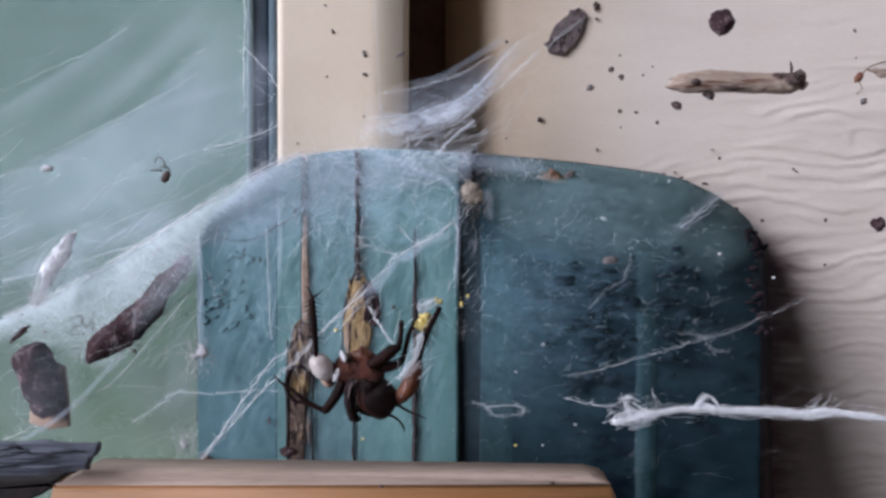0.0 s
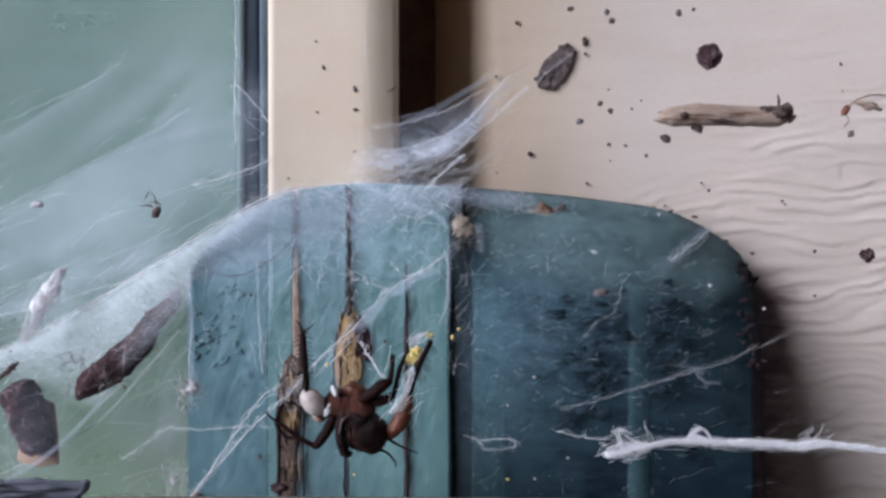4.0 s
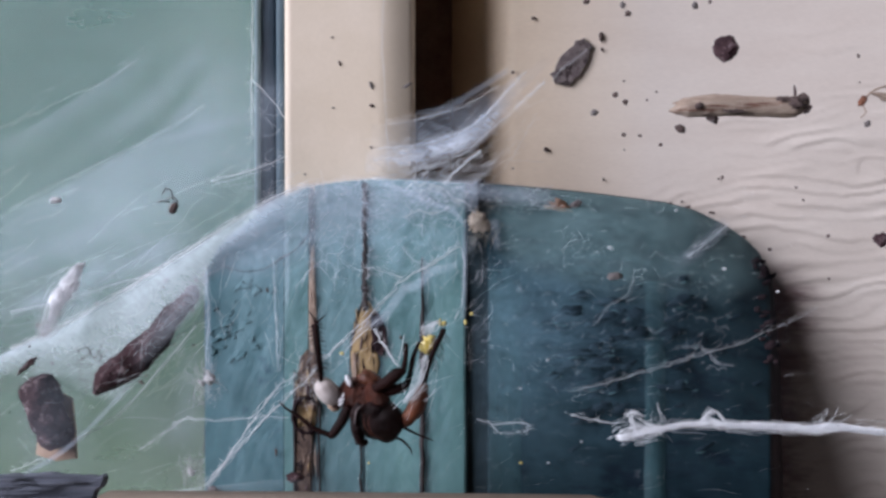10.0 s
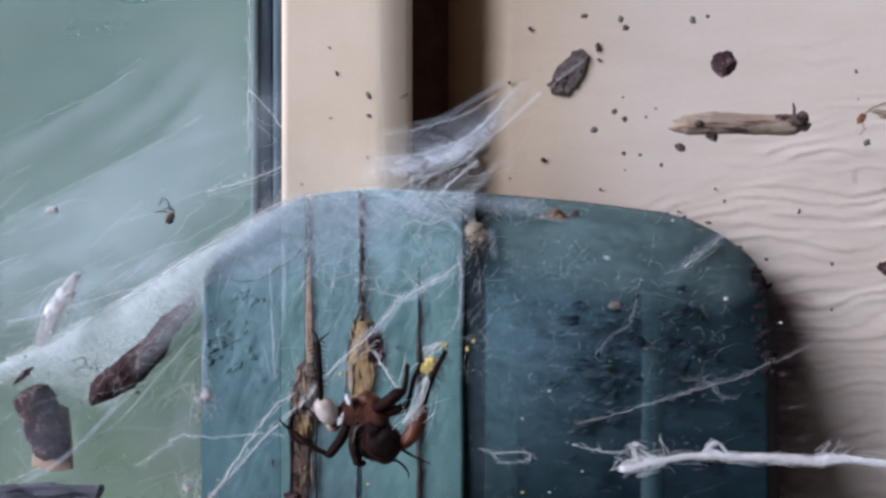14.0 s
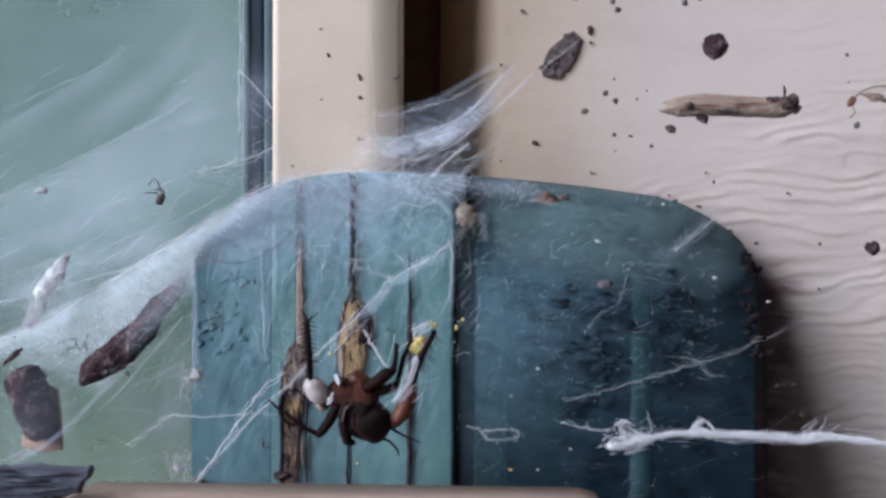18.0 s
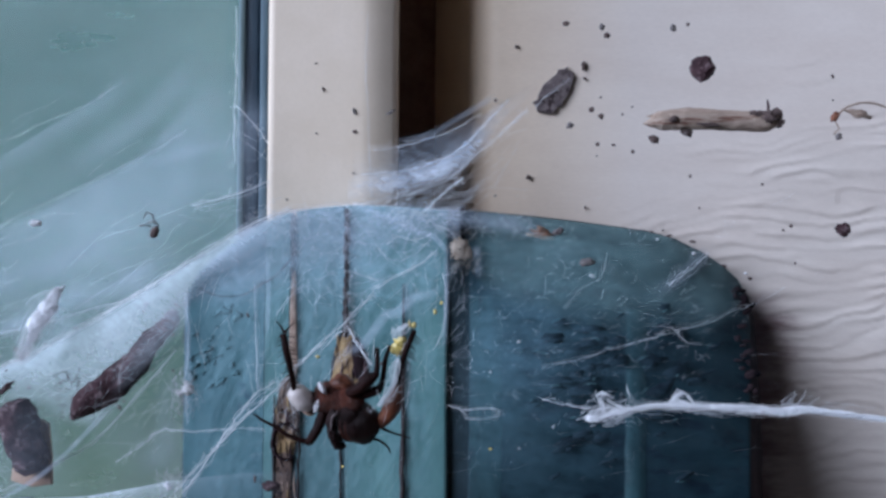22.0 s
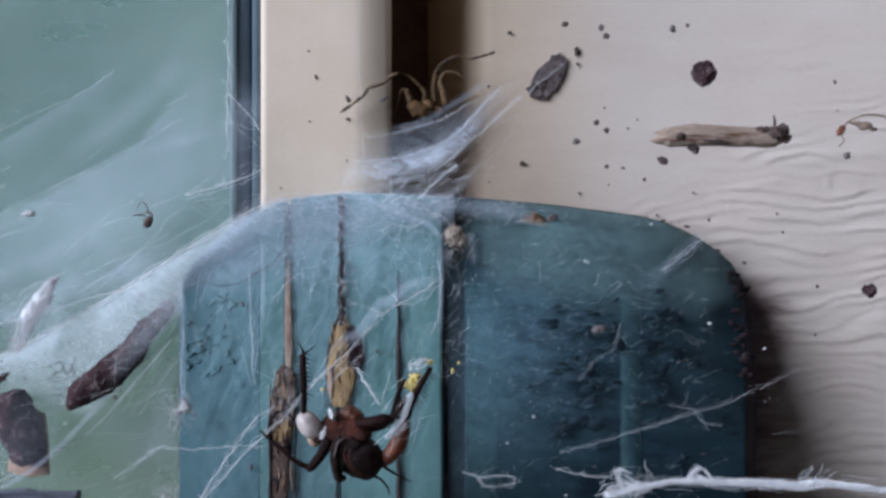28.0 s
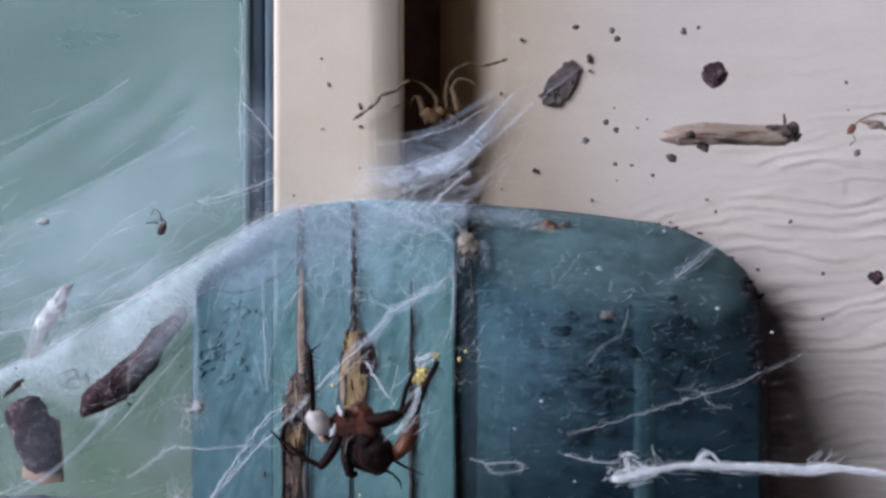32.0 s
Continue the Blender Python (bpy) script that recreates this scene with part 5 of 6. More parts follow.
part("dirt_knot", joined(lump(at(1226, 194, TY - 1.4), (0.8, 0.5, 0.6), (0, 0, 0), 0.5, 3, 2), lump(at(1250, 217, TY), (0.9, 0.6, 0.8), (0, 0, 0), 0.6, 5, 2), lump(at(1384, 183, TY - 1), (1.4, 0.6, 0.5), (0, 0, 0), 0.6, 7, 2), lump(at(1410, 186, TY), (1.0, 0.7, 1.1), (0, 0, 0), 0.6, 9, 2), lump(at(1372, 184, TY - 1.2), (0.9, 0.4, 0.5), (0, 0, 0), 0.8, 11, 3), lump(at(1398, 190, TY - 1.6), (1.1, 0.4, 0.8), (0, 0, 0), 0.8, 12, 3), lump(at(1416, 200, TY - 0.8), (0.6, 0.5, 0.6), (0, 0, 0), 0.8, 13, 3), lump(at(1290, 204, TY - 1.6), (1.6, 0.2, 0.3), (0, 3, 0), 0.8, 14, 3)), CRUMB, twig, "clots of dark dirt", kind="stuff")
part("side_shoot", joined(tube([at(1394, 182, TY), at(1395, 170, TY), at(1393, 158, TY)], [0.2, 0.25, 0.12], 5), tube([at(1404, 185, TY), at(1412, 176, TY)], 0.14, 5), tube([at(1412, 196, TY), at(1424, 197, TY)], 0.3, 5)), BARK, twig, "short broken side shoot")
hung(twig, 1300, 195)
SPECKS = [(1193, 237, 11, 8, CRUMB), (1077, 173, 6, 6, CRUMB), (1095, 186, 6, 6, CRUMB), (1041, 205, 8, 6, BARK_GREY), (1093, 247, 5, 4, CRUMB), (1122, 249, 5, 2.5, CRUMB), (1159, 267, 4, 4, CRUMB), (1095, 276, 2, 2, CRUMB), (1092, 148, 3, 2, CRUMB),
          (1089, 10, 6, 7, BARK_GREY), (1098, 25, 7, 6, CRUMB), (1216, 12, 6, 8, BARK_GREY), (1243, 5, 4, 4, CRUMB), (1025, 4, 7, 5, CRUMB), (1505, 103, 3, 5, CRUMB), (1513, 186, 8, 11, RUST), (1523, 228, 7, 7, BARK_GREY), (1270, 330, 3, 4, CRUMB), (1401, 350, 3, 3, CRUMB),
          (1552, 446, 14, 13, BARK), (1459, 440, 4, 4, CRUMB), (1133, 183, 2.5, 2.5, CRUMB), (1150, 168, 2.5, 2, CRUMB), (1458, 520, 3, 3, CRUMB), (1508, 152, 2, 2, CRUMB), (1250, 222, 5, 4, BARK_GREY)]
for i, (u, v, w, h, m) in enumerate(SPECKS):
    sheet_crumb(u, v, w * 0.85, h * 0.85, m, "dark soil crumb hung in the web" if m is not RUST else "reddish crumb hung in the web", 200 + i, turn=random.Random(i).uniform(-40, 40))
hung(tagged(part("dead_leg_scrap", joined(tube(smooth_line([at(1516, 182, -14), at(1535, 166, -14), at(1570, 158, -14), at(1620, 170, -14)], 5), 0.18, 5, 0.4, 2), tube([at(1512, 190, -14), at(1520, 205, -14), at(1510, 215, -14)], 0.14, 5), lump(at(1556, 178, -14), (2.0, 0.6, 0.6), (0, 15, 0), 0.5, 4, 3)), TWIG, None, "", at(1550, 180, -14)), "dry tan insect remains hung in the web", "insect remains"), 1540, 180)
for i, (u, v, s) in enumerate([(1272, 501, 5), (912, 842, 4), (960, 842, 3), (1018, 805, 3), (1368, 543, 4), (960, 663, 4), (912, 712, 3)]):
    sheet_crumb(u, v, s * 0.85, s * 0.55, SILK_THICK if i not in (1,) else GOLD, "pale speck hung in the web", 260 + i)
for i, (u, v, w, h) in enumerate([(592, 636, 5, 4), (815, 590, 4, 7), (826, 576, 4, 4), (640, 830, 3, 3)]):
    sheet_crumb(u, v, w * 0.75, h * 0.75, GOLD, "shiny yellow resin drop in the web", 280 + i, "resin_drop")
sheet_crumb(507, 852, 15, 9, BARK, "dark seed hung in the web", 290, "seed")
sheet_crumb(1078, 512, 13, 7, BARK_GREY, "brownish web clot before the dark board", 291, "web_clot")


def rope():
    r = thing("silk_rope", at(1300, 780, stand_off(1300, 780)), "thick twisted white silk rope with a woolly end", "silk rope")
    Y = stand_off(1300, 780)
    path = [(1084, 801), (1110, 797), (1150, 787), (1190, 779), (1230, 776), (1270, 778), (1320, 780), (1380, 782), (1420, 787), (1470, 784), (1520, 788), (1570, 794), (1640, 800), (1760, 812)]
    rnd = random.Random(5)
    for k in range(4):
        line = smooth_line([at(u, v + (k - 1.5) * 2.6 * math.sin(u / 70 + k) + rnd.gauss(0, 1.2), Y + rnd.uniform(-0.5, 0.5)) for u, v in path], 5)
        part("strand", rugged(line, [rnd.uniform(0.22, 0.32) * f for f in (0.3, 0.7, 0.6, 0.9, 1.0, 0.9, 1.1, 1.3, 1.35, 1.1, 1.2, 1.1, 1.1, 1.1)], 11, 0.55, k, 900.0, 0.6), TUFT, r)
    part("wool", joined(brush(path[2:], 4.4, 1000, 0.034, Y - 0.5, 98), brush(path[1:], 9.0, 200, 0.016, Y - 0.7, 99)), TUFT, r, "loose wool along the rope", kind="stuff")
    part("woolly_end", joined(lump(at(1096, 799, Y), (0.9, 0.4, 0.5), (0, 0, 0), 0.8, 3, 3), lump(at(1128, 790, Y), (1.6, 0.4, 0.5), (0, -12, 0), 0.8, 4, 3),
                              brush([(1080, 803), (1105, 797), (1135, 790), (1168, 784)], 9.0, 120, 0.03, Y - 0.4, 111), brush([(1112, 796), (1110, 778), (1106, 762), (1118, 757), (1130, 764)], 4.5, 60, 0.03, Y - 0.4, 112),
                              brush([(1120, 762), (1130, 774), (1146, 780), (1166, 784)], 6.0, 60, 0.026, Y - 0.4, 113), fibres(30, (1080, 756, 1172, 808), Y, 25, 60, 26, 0.022, 94)), TUFT, r, "loose woolly end", kind="stuff")
    part("peak", joined(lump(at(1256, 776, Y), (1.5, 0.4, 0.6), (0, 20, 0), 0.7, 5, 3), brush([(1222, 780), (1240, 762), (1254, 753), (1266, 764), (1278, 780)], 4.0, 80, 0.032, Y - 0.4, 114), brush([(1232, 779), (1252, 770), (1272, 777)], 6.0, 60, 0.028, Y - 0.4, 115)), TUFT, r, "raised silk peak", kind="stuff")
    part("frayed_threads", joined(fibres(40, (1190, 772, 1568, 793), Y, -2, 7, 80, 0.022, 96), fibres(10, (1440, 755, 1480, 780), Y, 30, 20, 30, 0.03, 97)), SILK, r, "frayed loose threads", kind="stuff")
    return r


hung(rope(), 1250, 770)
for pts, r, lab, sd, br, fr in [
        ([(1005, 722), (1060, 708), (1130, 688), (1180, 673), (1222, 660), (1290, 640), (1360, 610), (1440, 574)], 0.024, "bright web strand before the dark board", 31, 2, 16),
        ([(1000, 758), (1050, 770), (1100, 774)], 0.05, "web strand beside the silk rope", 32, 1, 6),
        ([(345, 872), (400, 812), (460, 745), (520, 690), (560, 645), (640, 570), (700, 505), (745, 480), (800, 445)], 0.06, "long bright web strand across the panel", 33, 3, 40),
        ([(352, 868), (420, 770), (470, 700), (512, 668)], 0.06, "bright web strand at the panel foot", 34, 3, 14),
        ([(232, 800), (275, 770), (310, 746), (370, 748), (450, 742), (490, 745)], 0.03, "sagging web strand at the panel edge", 35, 2, 14),
        ([(640, 485), (665, 490), (700, 502)], 0.03, "matted web strand on the panel", 36, 2, 10),
        ([(650, 595), (668, 625), (690, 660)], 0.07, "short web strand above the fly", 37, 3, 8),
        ([(835, 765), (870, 772), (915, 770), (925, 785), (880, 790), (860, 775)], 0.035, "loop of matted web", 38, 4, 16),
        ([(1040, 600), (1070, 565), (1100, 545), (1115, 500)], 0.013, "web strand before the dark board", 39, 2, 6),
        ([(1200, 640), (1240, 648), (1260, 672), (1290, 675)], 0.016, "web strand before the dark board", 40, 2, 6),
        ([(700, 450), (730, 480), (770, 470), (800, 440)], 0.022, "web strand on the panel", 41, 2, 8),
        ([(590, 640), (630, 600), (660, 575)], 0.04, "web strand beside the bare chip", 42, 1, 6)]:
    mu, mv = pts[len(pts) // 2]
    hung(strand(pts, r, lab, sd, None, br, fr, wig=3.0), mu, mv)
KY = stand_off(352, 682)
knot_l = lone("web_knot", joined(lump(at(354, 676, KY), (0.9, 0.4, 0.9), (0, 0, 0), 0.9, 3, 3, 2.4), lump(at(340, 683, KY), (0.6, 0.3, 0.4), (0, 20, 0), 0.8, 5, 3), fibres(60, (325, 655, 372, 715), KY, 80, 60, 34, 0.02, 98)), SILK_THICK, "white web knot at the panel edge", "web knot", kind="stuff")
hung(knot_l, 352, 682)
hung(lone("web_knot", joined(lump(at(322, 838, KY), (0.7, 0.3, 0.5), (0, 20, 0), 0.9, 6, 3), fibres(50, (304, 815, 350, 860), KY, 40, 50, 40, 0.02, 99)), SILK_THICK, "white web knot near the ledge", "web knot", kind="stuff"), 322, 838)

FOLD = [(-120, 918), (0, 905), (100, 898), (190, 893), (270, 886), (350, 879), (450, 868), (560, 866)]
fold = sheet("web_fold", DENSE, lambda s, t: (lerp(-120, 560, s), table(FOLD, lerp(-120, 560, s)) + 62 * t), 8, 40,
             lambda s, t: (1.0 if t < 0.1 else 0.62 * (1 - t)) * table([(0, 1), (0.5, 0.9), (0.72, 0.35), (1, 0)], s), "white fold of web at the foot of the sheet", lambda u, v, s, t: stand_off(u, 880) - 1)
hung(fold, 351, 880, 0.0, 2.4)

# loose weave of the hanging sheet, patch by patch
for i, u0 in enumerate(range(480, 1520, 130)):
    for j, v0 in enumerate(range(400, 880, 120)):
        dark = u0 > 800
        box = (u0 - 20, v0 - 20, u0 + 150, v0 + 140)
        geo = joined(fibres(2 if u0 > 1250 else 5 if dark else 8, box, stand_off, 14 if dark else 45, 14, 46, 0.005, 1000 + i * 10 + j),
                     fibres(3 if u0 > 1250 else 22 if dark else 10, box, stand_off, 14, 30, 11, 0.005, 2000 + i * 10 + j))
        ob = tagged(part("web_weave", geo, SILK, None, "", at(u0 + 65, v0 + 60, stand_off(u0 + 65, v0 + 60))), "loose fine web weave hanging before the panel", "spider web", "silk of the web", "stuff")
        hung(ob, u0 + 65, v0 + 60)


# ---- dead fly ----
def limb(points, radii, y, lumpy=0.08, seed=0, sides=8):
    return tube(smooth_line([at(u, v, y + dy) for u, v, dy in points], 5), radii, sides, lumpy, seed)


def bristles(p, q, n, length, y, seed, side=0):
    rnd = random.Random(seed)
    geos = []
    for i in range(n):
        f = (i + 0.5) / n
        u, v = lerp(p[0], q[0], f), lerp(p[1], q[1], f)
        s = side if side else (1 if i % 2 else -1)
        d = Vector((q[0] - p[0], q[1] - p[1])).normalized()
        o = Vector((-d.y, d.x)) * s * length * rnd.uniform(0.7, 1.3) - d * length * 0.5
        geos.append(tube([at(u, v, y), at(u + o.x, v + o.y, y + rnd.uniform(-1, 1))], [0.14, 0.03], 4))
    return joined(*geos)


FLY_LEG = []


def fly():
    FU, FV = 640, 715
    Y = stand_off(FU, FV) - 13
    f = thing("dead_fly", at(FU, FV, Y), "dead dark brown fly with milky eyes hung in the web", "fly")
    part("thorax", joined(lump(at(616, 706, Y), (2.6, 2.6, 2.9), (0, 25, 0), 0.15, 3, 4), lump(at(636, 710, Y - 0.6), (2.4, 2.2, 2.3), (0, 20, 0), 0.2, 4, 4)), FLY_BROWN, f, "red-brown thorax with grey dusting")
    part("shoulder", lump(at(643, 682, Y - 0.4), (1.9, 1.7, 1.4), (0, 25, 0), 0.2, 8, 3), FLY_ORANGE, f, "orange-brown shoulder")
    part("waist", lump(at(652, 712, Y - 1.2), (2.2, 1.8, 2.4), (0, -20, 0), 0.2, 12, 3), FLY_BROWN, f)
    part("abdomen", joined(lump(at(661, 755, Y - 0.6), (3.8, 3.6, 3.4), (0, 18, 0), 0.08, 5, 4), lump(at(646, 738, Y - 2.0), (1.8, 1.6, 1.6), (0, 0, 0), 0.2, 15, 3)), FLY_BELLY, f, "blackish rounded abdomen")
    part("side_plate", tube(smooth_line([at(622, 722, Y - 2.4), at(615, 742, Y - 2.8), at(616, 768, Y - 2.8), at(622, 790, Y - 2.2), at(634, 794, Y - 1.6)], 6), [0.5, 0.75, 0.85, 0.8, 0.4], 9, 0.2, 3), FLY_BELLY, f, "dark curled side plate")
    part("side_plate_rim", tube(smooth_line([at(630, 724, Y - 3.2), at(618, 736, Y - 3.5), at(613, 758, Y - 3.6)], 6), [0.12, 0.22, 0.1], 6, 0.3, 4), CHIP, f, "pale dusty rim")
    for k in range(2):
        part("abdomen_band", tube(smooth_line([at(656 + 8 * k + 26 * math.cos(b), 752 + 4 * k + 30 * math.sin(b), Y - 3.2 - 0.9 * abs(math.cos(b))) for b in (1.6, 2.1, 2.6, 3.1, 3.6)], 5), 0.12, 6, 0.3, k), FLY_BROWN, f, "reddish segment edge")
    head = part("head", lump(at(583, 712, Y), (1.3, 1.7, 1.9), (0, 0, 0), 0.08, 6, 3), FLY_BROWN, f)
    part("eye", lump(at(567, 701, Y - 0.6), (1.8, 1.9, 2.5), (0, -36, 0), 0.05, 7, 4), FLY_EYE, head, "large milky white eye")
    part("eye", lump(at(578, 722, Y + 0.8), (1.2, 1.3, 1.5), (0, -22, 0), 0.05, 8, 3), LEAF, head, "dull pinkish eye")
    part("neck_collar", joined(lump(at(594, 716, Y - 1.6), (0.5, 0.4, 1.1), (0, 25, 0), 0.35, 8, 3), lump(at(606, 683, Y - 1.8), (0.55, 0.4, 1.0), (0, -20, 0), 0.35, 9, 3)), SILK_THICK, f, "whitish dusted collar")
    front = part("leg", limb([(557, 690, 0), (555, 650, -0.6), (552, 615, -0.8), (549, 580, -0.4)], [0.4, 0.46, 0.52, 0.54, 0.56, 0.56], Y - 1), FLY_DARK, f, "upright spiny foreleg")
    part("spines", bristles((556, 660), (549, 574), 22, 15, Y - 1.6, 4), FLY_DARK, front, kind="stuff")
    part("claw", joined(limb([(551, 578, -0.4), (546, 566, 0), (538, 556, 0)], [0.25, 0.14, 0.06], Y - 1), limb([(551, 578, -0.4), (562, 570, 0), (571, 562, 0)], [0.2, 0.12, 0.05], Y - 1)), FLY_DARK, front)
    mid = part("leg", limb([(603, 728, 0), (592, 752, -0.6), (574, 776, -0.8), (566, 777, -0.8)], [0.85, 0.9, 0.7, 0.5], Y - 1.5), FLY_DARK, f, "bent dark middle leg")
    part("shin", limb([(570, 778, -0.8), (540, 764, -1), (514, 742, -1), (496, 730, -1), (481, 716, -1)], [0.45, 0.42, 0.36, 0.26, 0.22, 0.12], Y - 1.5), FLY_DARK, mid)
    hip = at(652, 698, Y - 2.2)
    hind = part("leg", limb([(652, 698, -0.5), (672, 686, -1.2), (690, 673, -1.4), (705, 664, -1.2)], [0.8, 1.05, 1.0, 0.6], Y - 1.5), FLY_DARK, f, "thick dark hind thigh", hip)
    part("shin", limb([(703, 669, -1.2), (707, 645, -1.2), (708, 630, -1), (709, 618, -1)], [0.5, 0.42, 0.42, 0.36], Y - 1.5), FLY_DARK, hind)
    FLY_LEG.append(hind)
    mate = part("leg", limb([(660, 702, 0), (685, 700, -0.8), (707, 694, -1.0)], [0.9, 0.95, 0.7], Y - 1.0), FLY_DARK, f, "thick dark hind thigh")
    part("shin", limb([(707, 695, -1.0), (714, 674, -1.1), (721, 644, -1.2), (732, 617, -1)], [0.5, 0.44, 0.4, 0.26], Y - 1.0), FLY_DARK, mate)
    rear = part("leg", limb([(688, 766, 0.6), (708, 752, 0), (725, 730, -0.4), (734, 706, -0.6), (737, 690, -0.6)], [0.7, 1.3, 1.4, 1.1, 0.7], Y - 1), FLY_ORANGE, f, "orange-brown swollen hind thigh")
    part("shin", limb([(737, 692, -0.6), (745, 664, -0.8), (757, 634, -1), (777, 594, -1.2)], [0.55, 0.5, 0.46, 0.42, 0.46], Y - 1), FLY_DARK, rear)
    part("spines", bristles((748, 660), (776, 598), 12, 16, Y - 1.8, 5, 1), FLY_DARK, rear, kind="stuff")
    part("foot", joined(lump(at(777, 585, Y - 2), (0.45, 0.4, 0.5), (0, 0, 0), 0.3, 3, 2), lump(at(770, 583, Y - 2), (0.2, 0.2, 0.7), (0, 0, 0), 0.3, 4, 2)), GOLD, rear, "foot tipped with yellow resin")
    part("pollen", joined(lump(at(746, 624, Y - 1.6), (1.0, 0.5, 1.1), (0, 20, 0), 0.9, 5, 3, 2.6), lump(at(753, 612, Y - 1.6), (0.7, 0.4, 0.6), (0, 0, 0), 0.9, 6, 3, 2.6)), GOLD, rear, "yellow pollen clot")
    part("leg", limb([(690, 762, 0), (720, 780, 0.4), (752, 794, 0.4)], [0.3, 0.2, 0.08], Y - 1), FLY_DARK, f, "thin dark leg")
    part("leg", limb([(672, 785, 0), (694, 790, 0), (710, 806, 0), (713, 818, 0)], [0.3, 0.22, 0.16, 0.08], Y - 1), FLY_DARK, f, "thin dark leg")
    part("leg", limb([(628, 770, 0), (624, 792, 0), (628, 799, 0)], [0.35, 0.5, 0.3], Y - 1), FLY_DARK, f, "folded dark leg")
    rnd = random.Random(77)
    hairs = []
    for _ in range(46):
        a = rnd.uniform(0, 6.28)
        cu, cv, ru, rv = rnd.choice(((655, 748, 44, 43), (625, 697, 34, 31)))
        u, v = cu + math.cos(a) * ru, cv + math.sin(a) * rv
        hairs.append(tube([at(cu + math.cos(a) * ru * 0.8, cv + math.sin(a) * rv * 0.8, Y - 1.5), at(u + math.cos(a + 0.4) * 9, v + math.sin(a + 0.4) * 9, Y - 2 + rnd.uniform(-1, 1))], [0.06, 0.02], 3))
    part("hairs", joined(*hairs), FLY_DARK, f, "short dark bristles", kind="stuff")
    part("silk_wrap", joined(fibres(22, (690, 620, 760, 730), Y - 2.6, 60, 20, 70, 0.025, 301), brush([(700, 724), (714, 708), (728, 686), (738, 660), (745, 640)], 5.0, 90, 0.03, Y - 2.8, 303), brush([(738, 604), (752, 590), (768, 580)], 5.0, 40, 0.03, Y - 2.6, 304)), SILK, f, "white silk wrapped round the hind legs", kind="stuff")
    return f


hung(fly(), 640, 700, 1.0, 0.85)


# ---- spider in the gap ----
LEGS = []


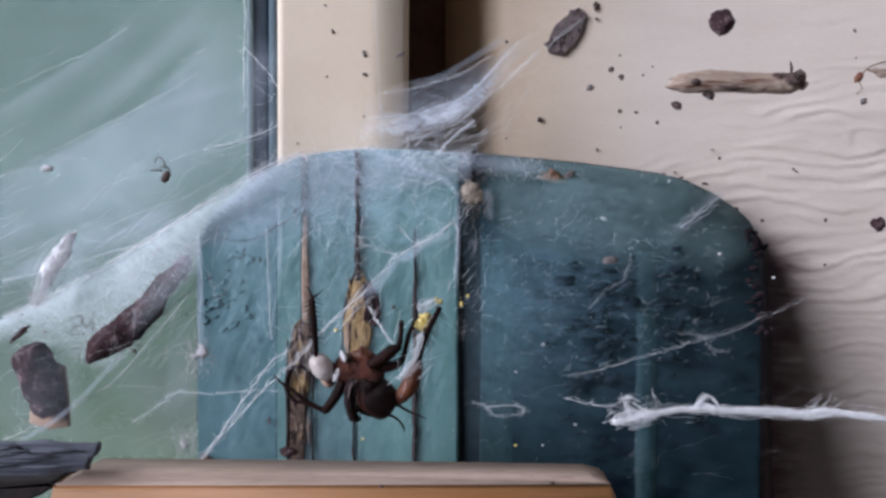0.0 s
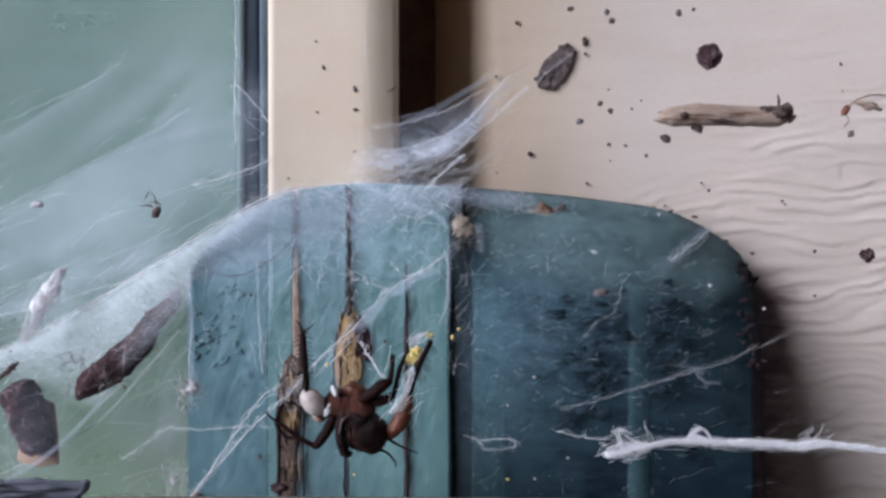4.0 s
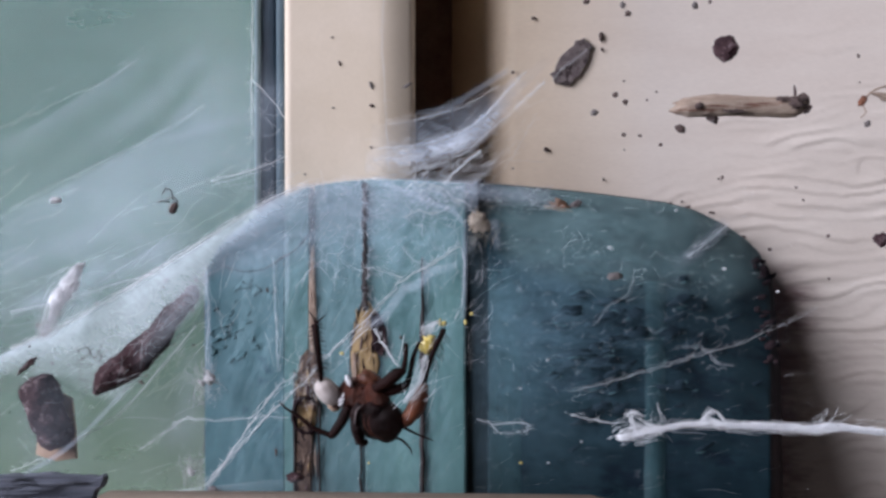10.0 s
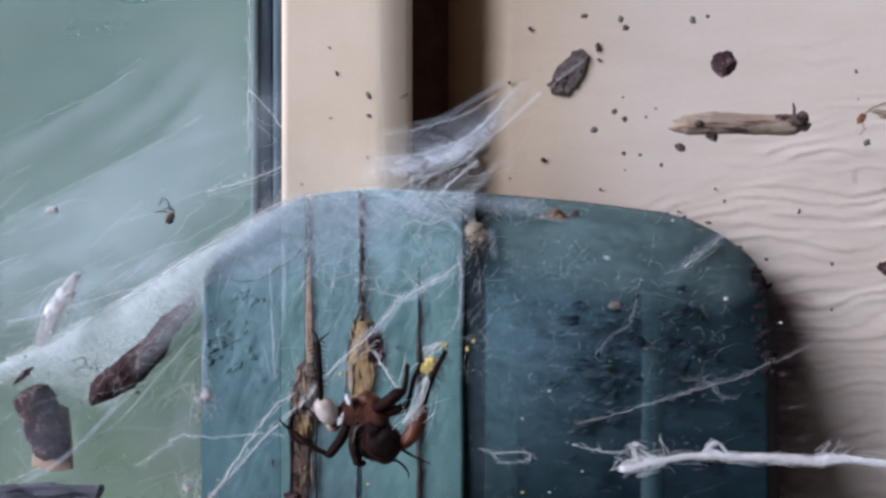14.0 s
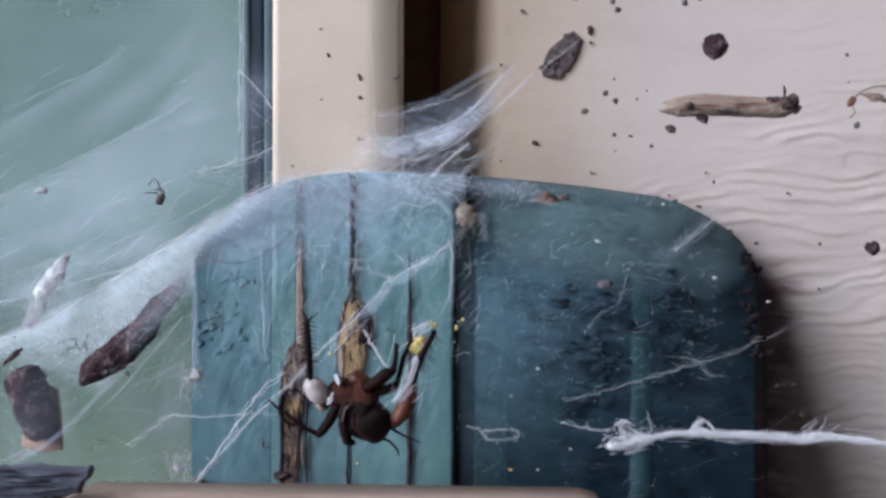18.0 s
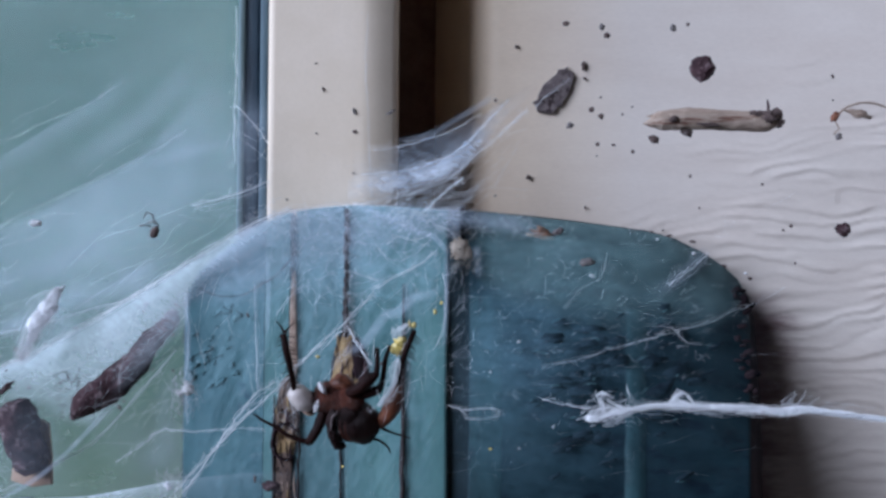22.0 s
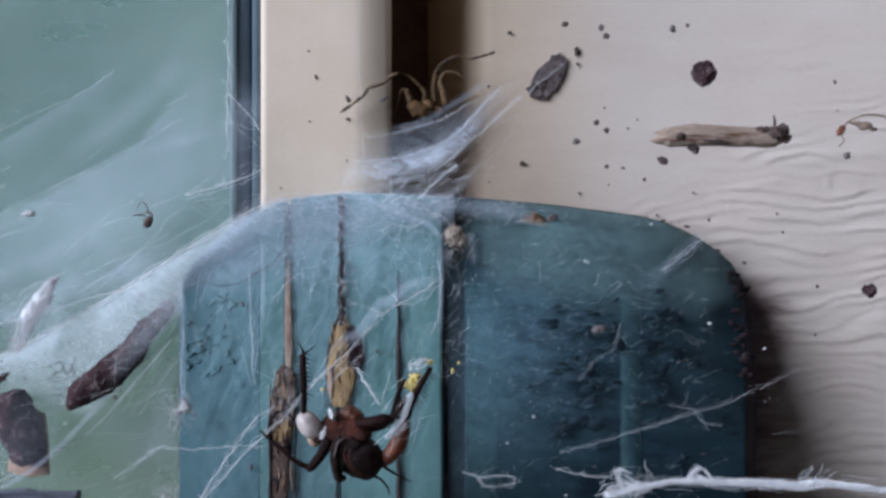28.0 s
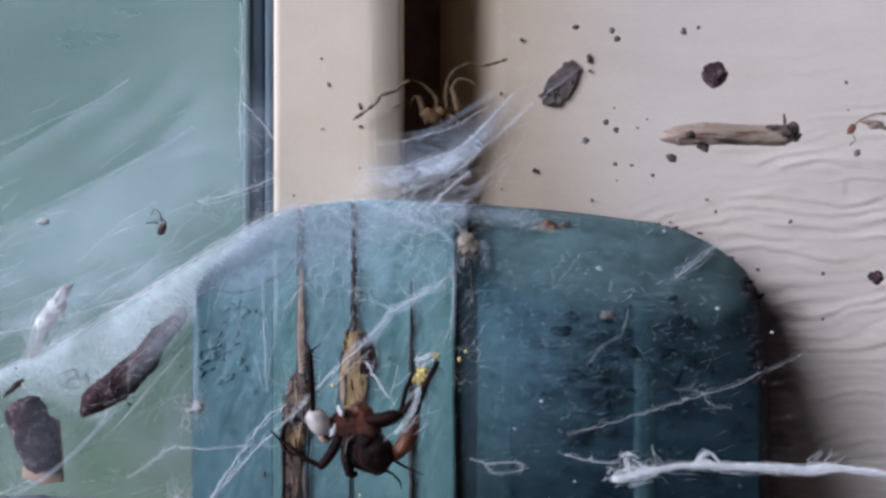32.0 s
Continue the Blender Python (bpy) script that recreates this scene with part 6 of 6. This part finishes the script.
def spider():
    base = at(764, 171, 3.0)
    sp = thing("spider", base, "tan spider with banded legs crouching at the mouth of the gap", "spider")
    head = part("head", joined(lump(at(757, 163, 0.2), (2.2, 1.5, 1.2), (0, 38, 0), 0.35, 3, 3), lump(at(775, 156, 0.4), (1.1, 1.0, 0.8), (0, 20, 0), 0.2, 6, 3)), SPIDER, sp, "tan head and chest")
    part("abdomen", lump(at(782, 180, 6.0), (2.2, 3.4, 2.0), (0, 0, 0), 0.1, 4, 3), SPIDER, sp, "brown abdomen behind the silk")
    for u, v, r in ((777, 167, 0.2), (790, 159, 0.2), (766, 172, 0.13)):
        part("eye", lump(at(u, v, -0.4), (r, r, r * 0.85), (0, 0, 0), 0.1, int(u), 2), SPIDER_EYE, head, "glinting eye")
    part("fang", limb([(770, 160, -0.2), (764, 170, -0.8), (757, 176, -0.8)], [0.3, 0.26, 0.14], 0.6), SPIDER_ORANGE, head, "orange-brown jaw")
    part("fang", limb([(786, 160, -0.2), (796, 164, -0.8), (800, 168, -0.8)], [0.28, 0.22, 0.12], 0.6), SPIDER_ORANGE, head, "orange-brown jaw")
    # each leg: hip to knee, then the shin through its bends to the foot, its depth and thickness, and how far it swings in
    for thigh, shin, y, ru, rs, banded, swing in (
            ([(752, 176), (743, 150), (735, 128)], [(735, 128), (726, 131), (716, 158), (710, 184)], -0.4, 0.56, 0.26, False, 12),
            ([(764, 160), (768, 138), (762, 124)], [(762, 124), (744, 107), (732, 101), (720, 99)], 1.2, 0.42, 0.3, False, 10),
            ([(720, 99), (706, 106), (695, 117)], [(695, 117), (668, 126), (660, 138), (643, 152), (618, 169)], -6.6, 0.24, 0.24, True, 35),
            ([(806, 156), (801, 134), (795, 112)], [(795, 112), (803, 99), (814, 97), (826, 100), (837, 107)], 0.2, 0.55, 0.3, False, -20),
            ([(786, 150), (784, 125), (787, 100)], [(787, 100), (796, 84), (812, 74), (826, 68)], 2.0, 0.4, 0.28, True, -6),
            ([(826, 68), (838, 72), (850, 74)], [(850, 74), (866, 70), (880, 66), (894, 61)], 1.5, 0.16, 0.2, True, -30)):
        leg = part("leg", limb([(u, v, 0) for u, v in thigh], [ru, ru * 1.05, ru * 0.8], y), SPIDER_LEG, sp, "tan leg", at(*thigh[0], 1))
        part("shin", limb([(u, v, 0) for u, v in shin], [rs, rs * 0.95, rs * 0.8, rs * 0.5], y - 0.1), SPIDER_LEG, leg)
        if banded:
            for k in range(1, len(shin)):
                (a, b), (c, d) = shin[k - 1], shin[k]
                part("band", limb([(lerp(a, c, 0.3), lerp(b, d, 0.3), 0), (lerp(a, c, 0.55), lerp(b, d, 0.55), 0), (lerp(a, c, 0.8), lerp(b, d, 0.8), 0)], rs * 1.15, y - 0.12), SPIDER_TIP, leg, "dark band")
        LEGS.append((leg, swing))
    return sp, base


SPIDER_OB, SPIDER_BASE = spider()


# ---- movement ----
def motions():
    lift = 149 * U
    for ob, u, v, tilt, follow in MOVING:
        w = share(u, v) * follow
        side = table([(350, 0.05), (570, 0.2), (800, 0.32), (1000, 0.2), (1222, 0.24), (1500, 0.3)], u)
        if v < 450 and u > 1000:
            side = 0.42
        k = (DIST + stand_off(u, v)) / DIST
        home = ob.location.copy()
        rows = []
        for t, s in SWAY:
            d = Vector((-side * w * s * lift * k, 0, w * s * lift * k))
            rows.append((t, Matrix.Translation(home + d) @ pose(0, 0, 0, 14 * tilt * s, -7 * tilt * s, 0)))
        walk(ob, rows)
    back = SPIDER_BASE + Vector((0.0, 0.014, -0.027))
    mid = SPIDER_BASE + Vector((0.0, 0.007, -0.009))
    near = SPIDER_BASE + Vector((0.0008, 0.001, -0.001))
    drift = Vector((0.0009, 0, 0))
    still = [(0, back), (22.45, back), (22.65, mid), (22.8, near), (23.0, SPIDER_BASE), (32, SPIDER_BASE)]
    walk(SPIDER_OB, [(t, Matrix.Translation(p + drift)) for t, p in still])
    for leg in FLY_LEG:
        p = leg.location.copy()
        walk(leg, [(t, Matrix.Translation(p) @ pose(0, 0, 0, 0, r, 0)) for t, r in ((0, 0), (24.2, 0), (24.7, 14), (25.0, 22), (25.5, 24), (32, 24))])
    for leg, a in LEGS:
        p = leg.location.copy()
        rows = [(0, a), (22.5, a), (22.62, a * 0.7), (22.8, a * 0.12), (23.0, 0), (32, 0)]
        walk(leg, [(t, Matrix.Translation(p) @ pose(0, 0, 0, 0, r, 0)) for t, r in rows])


motions()
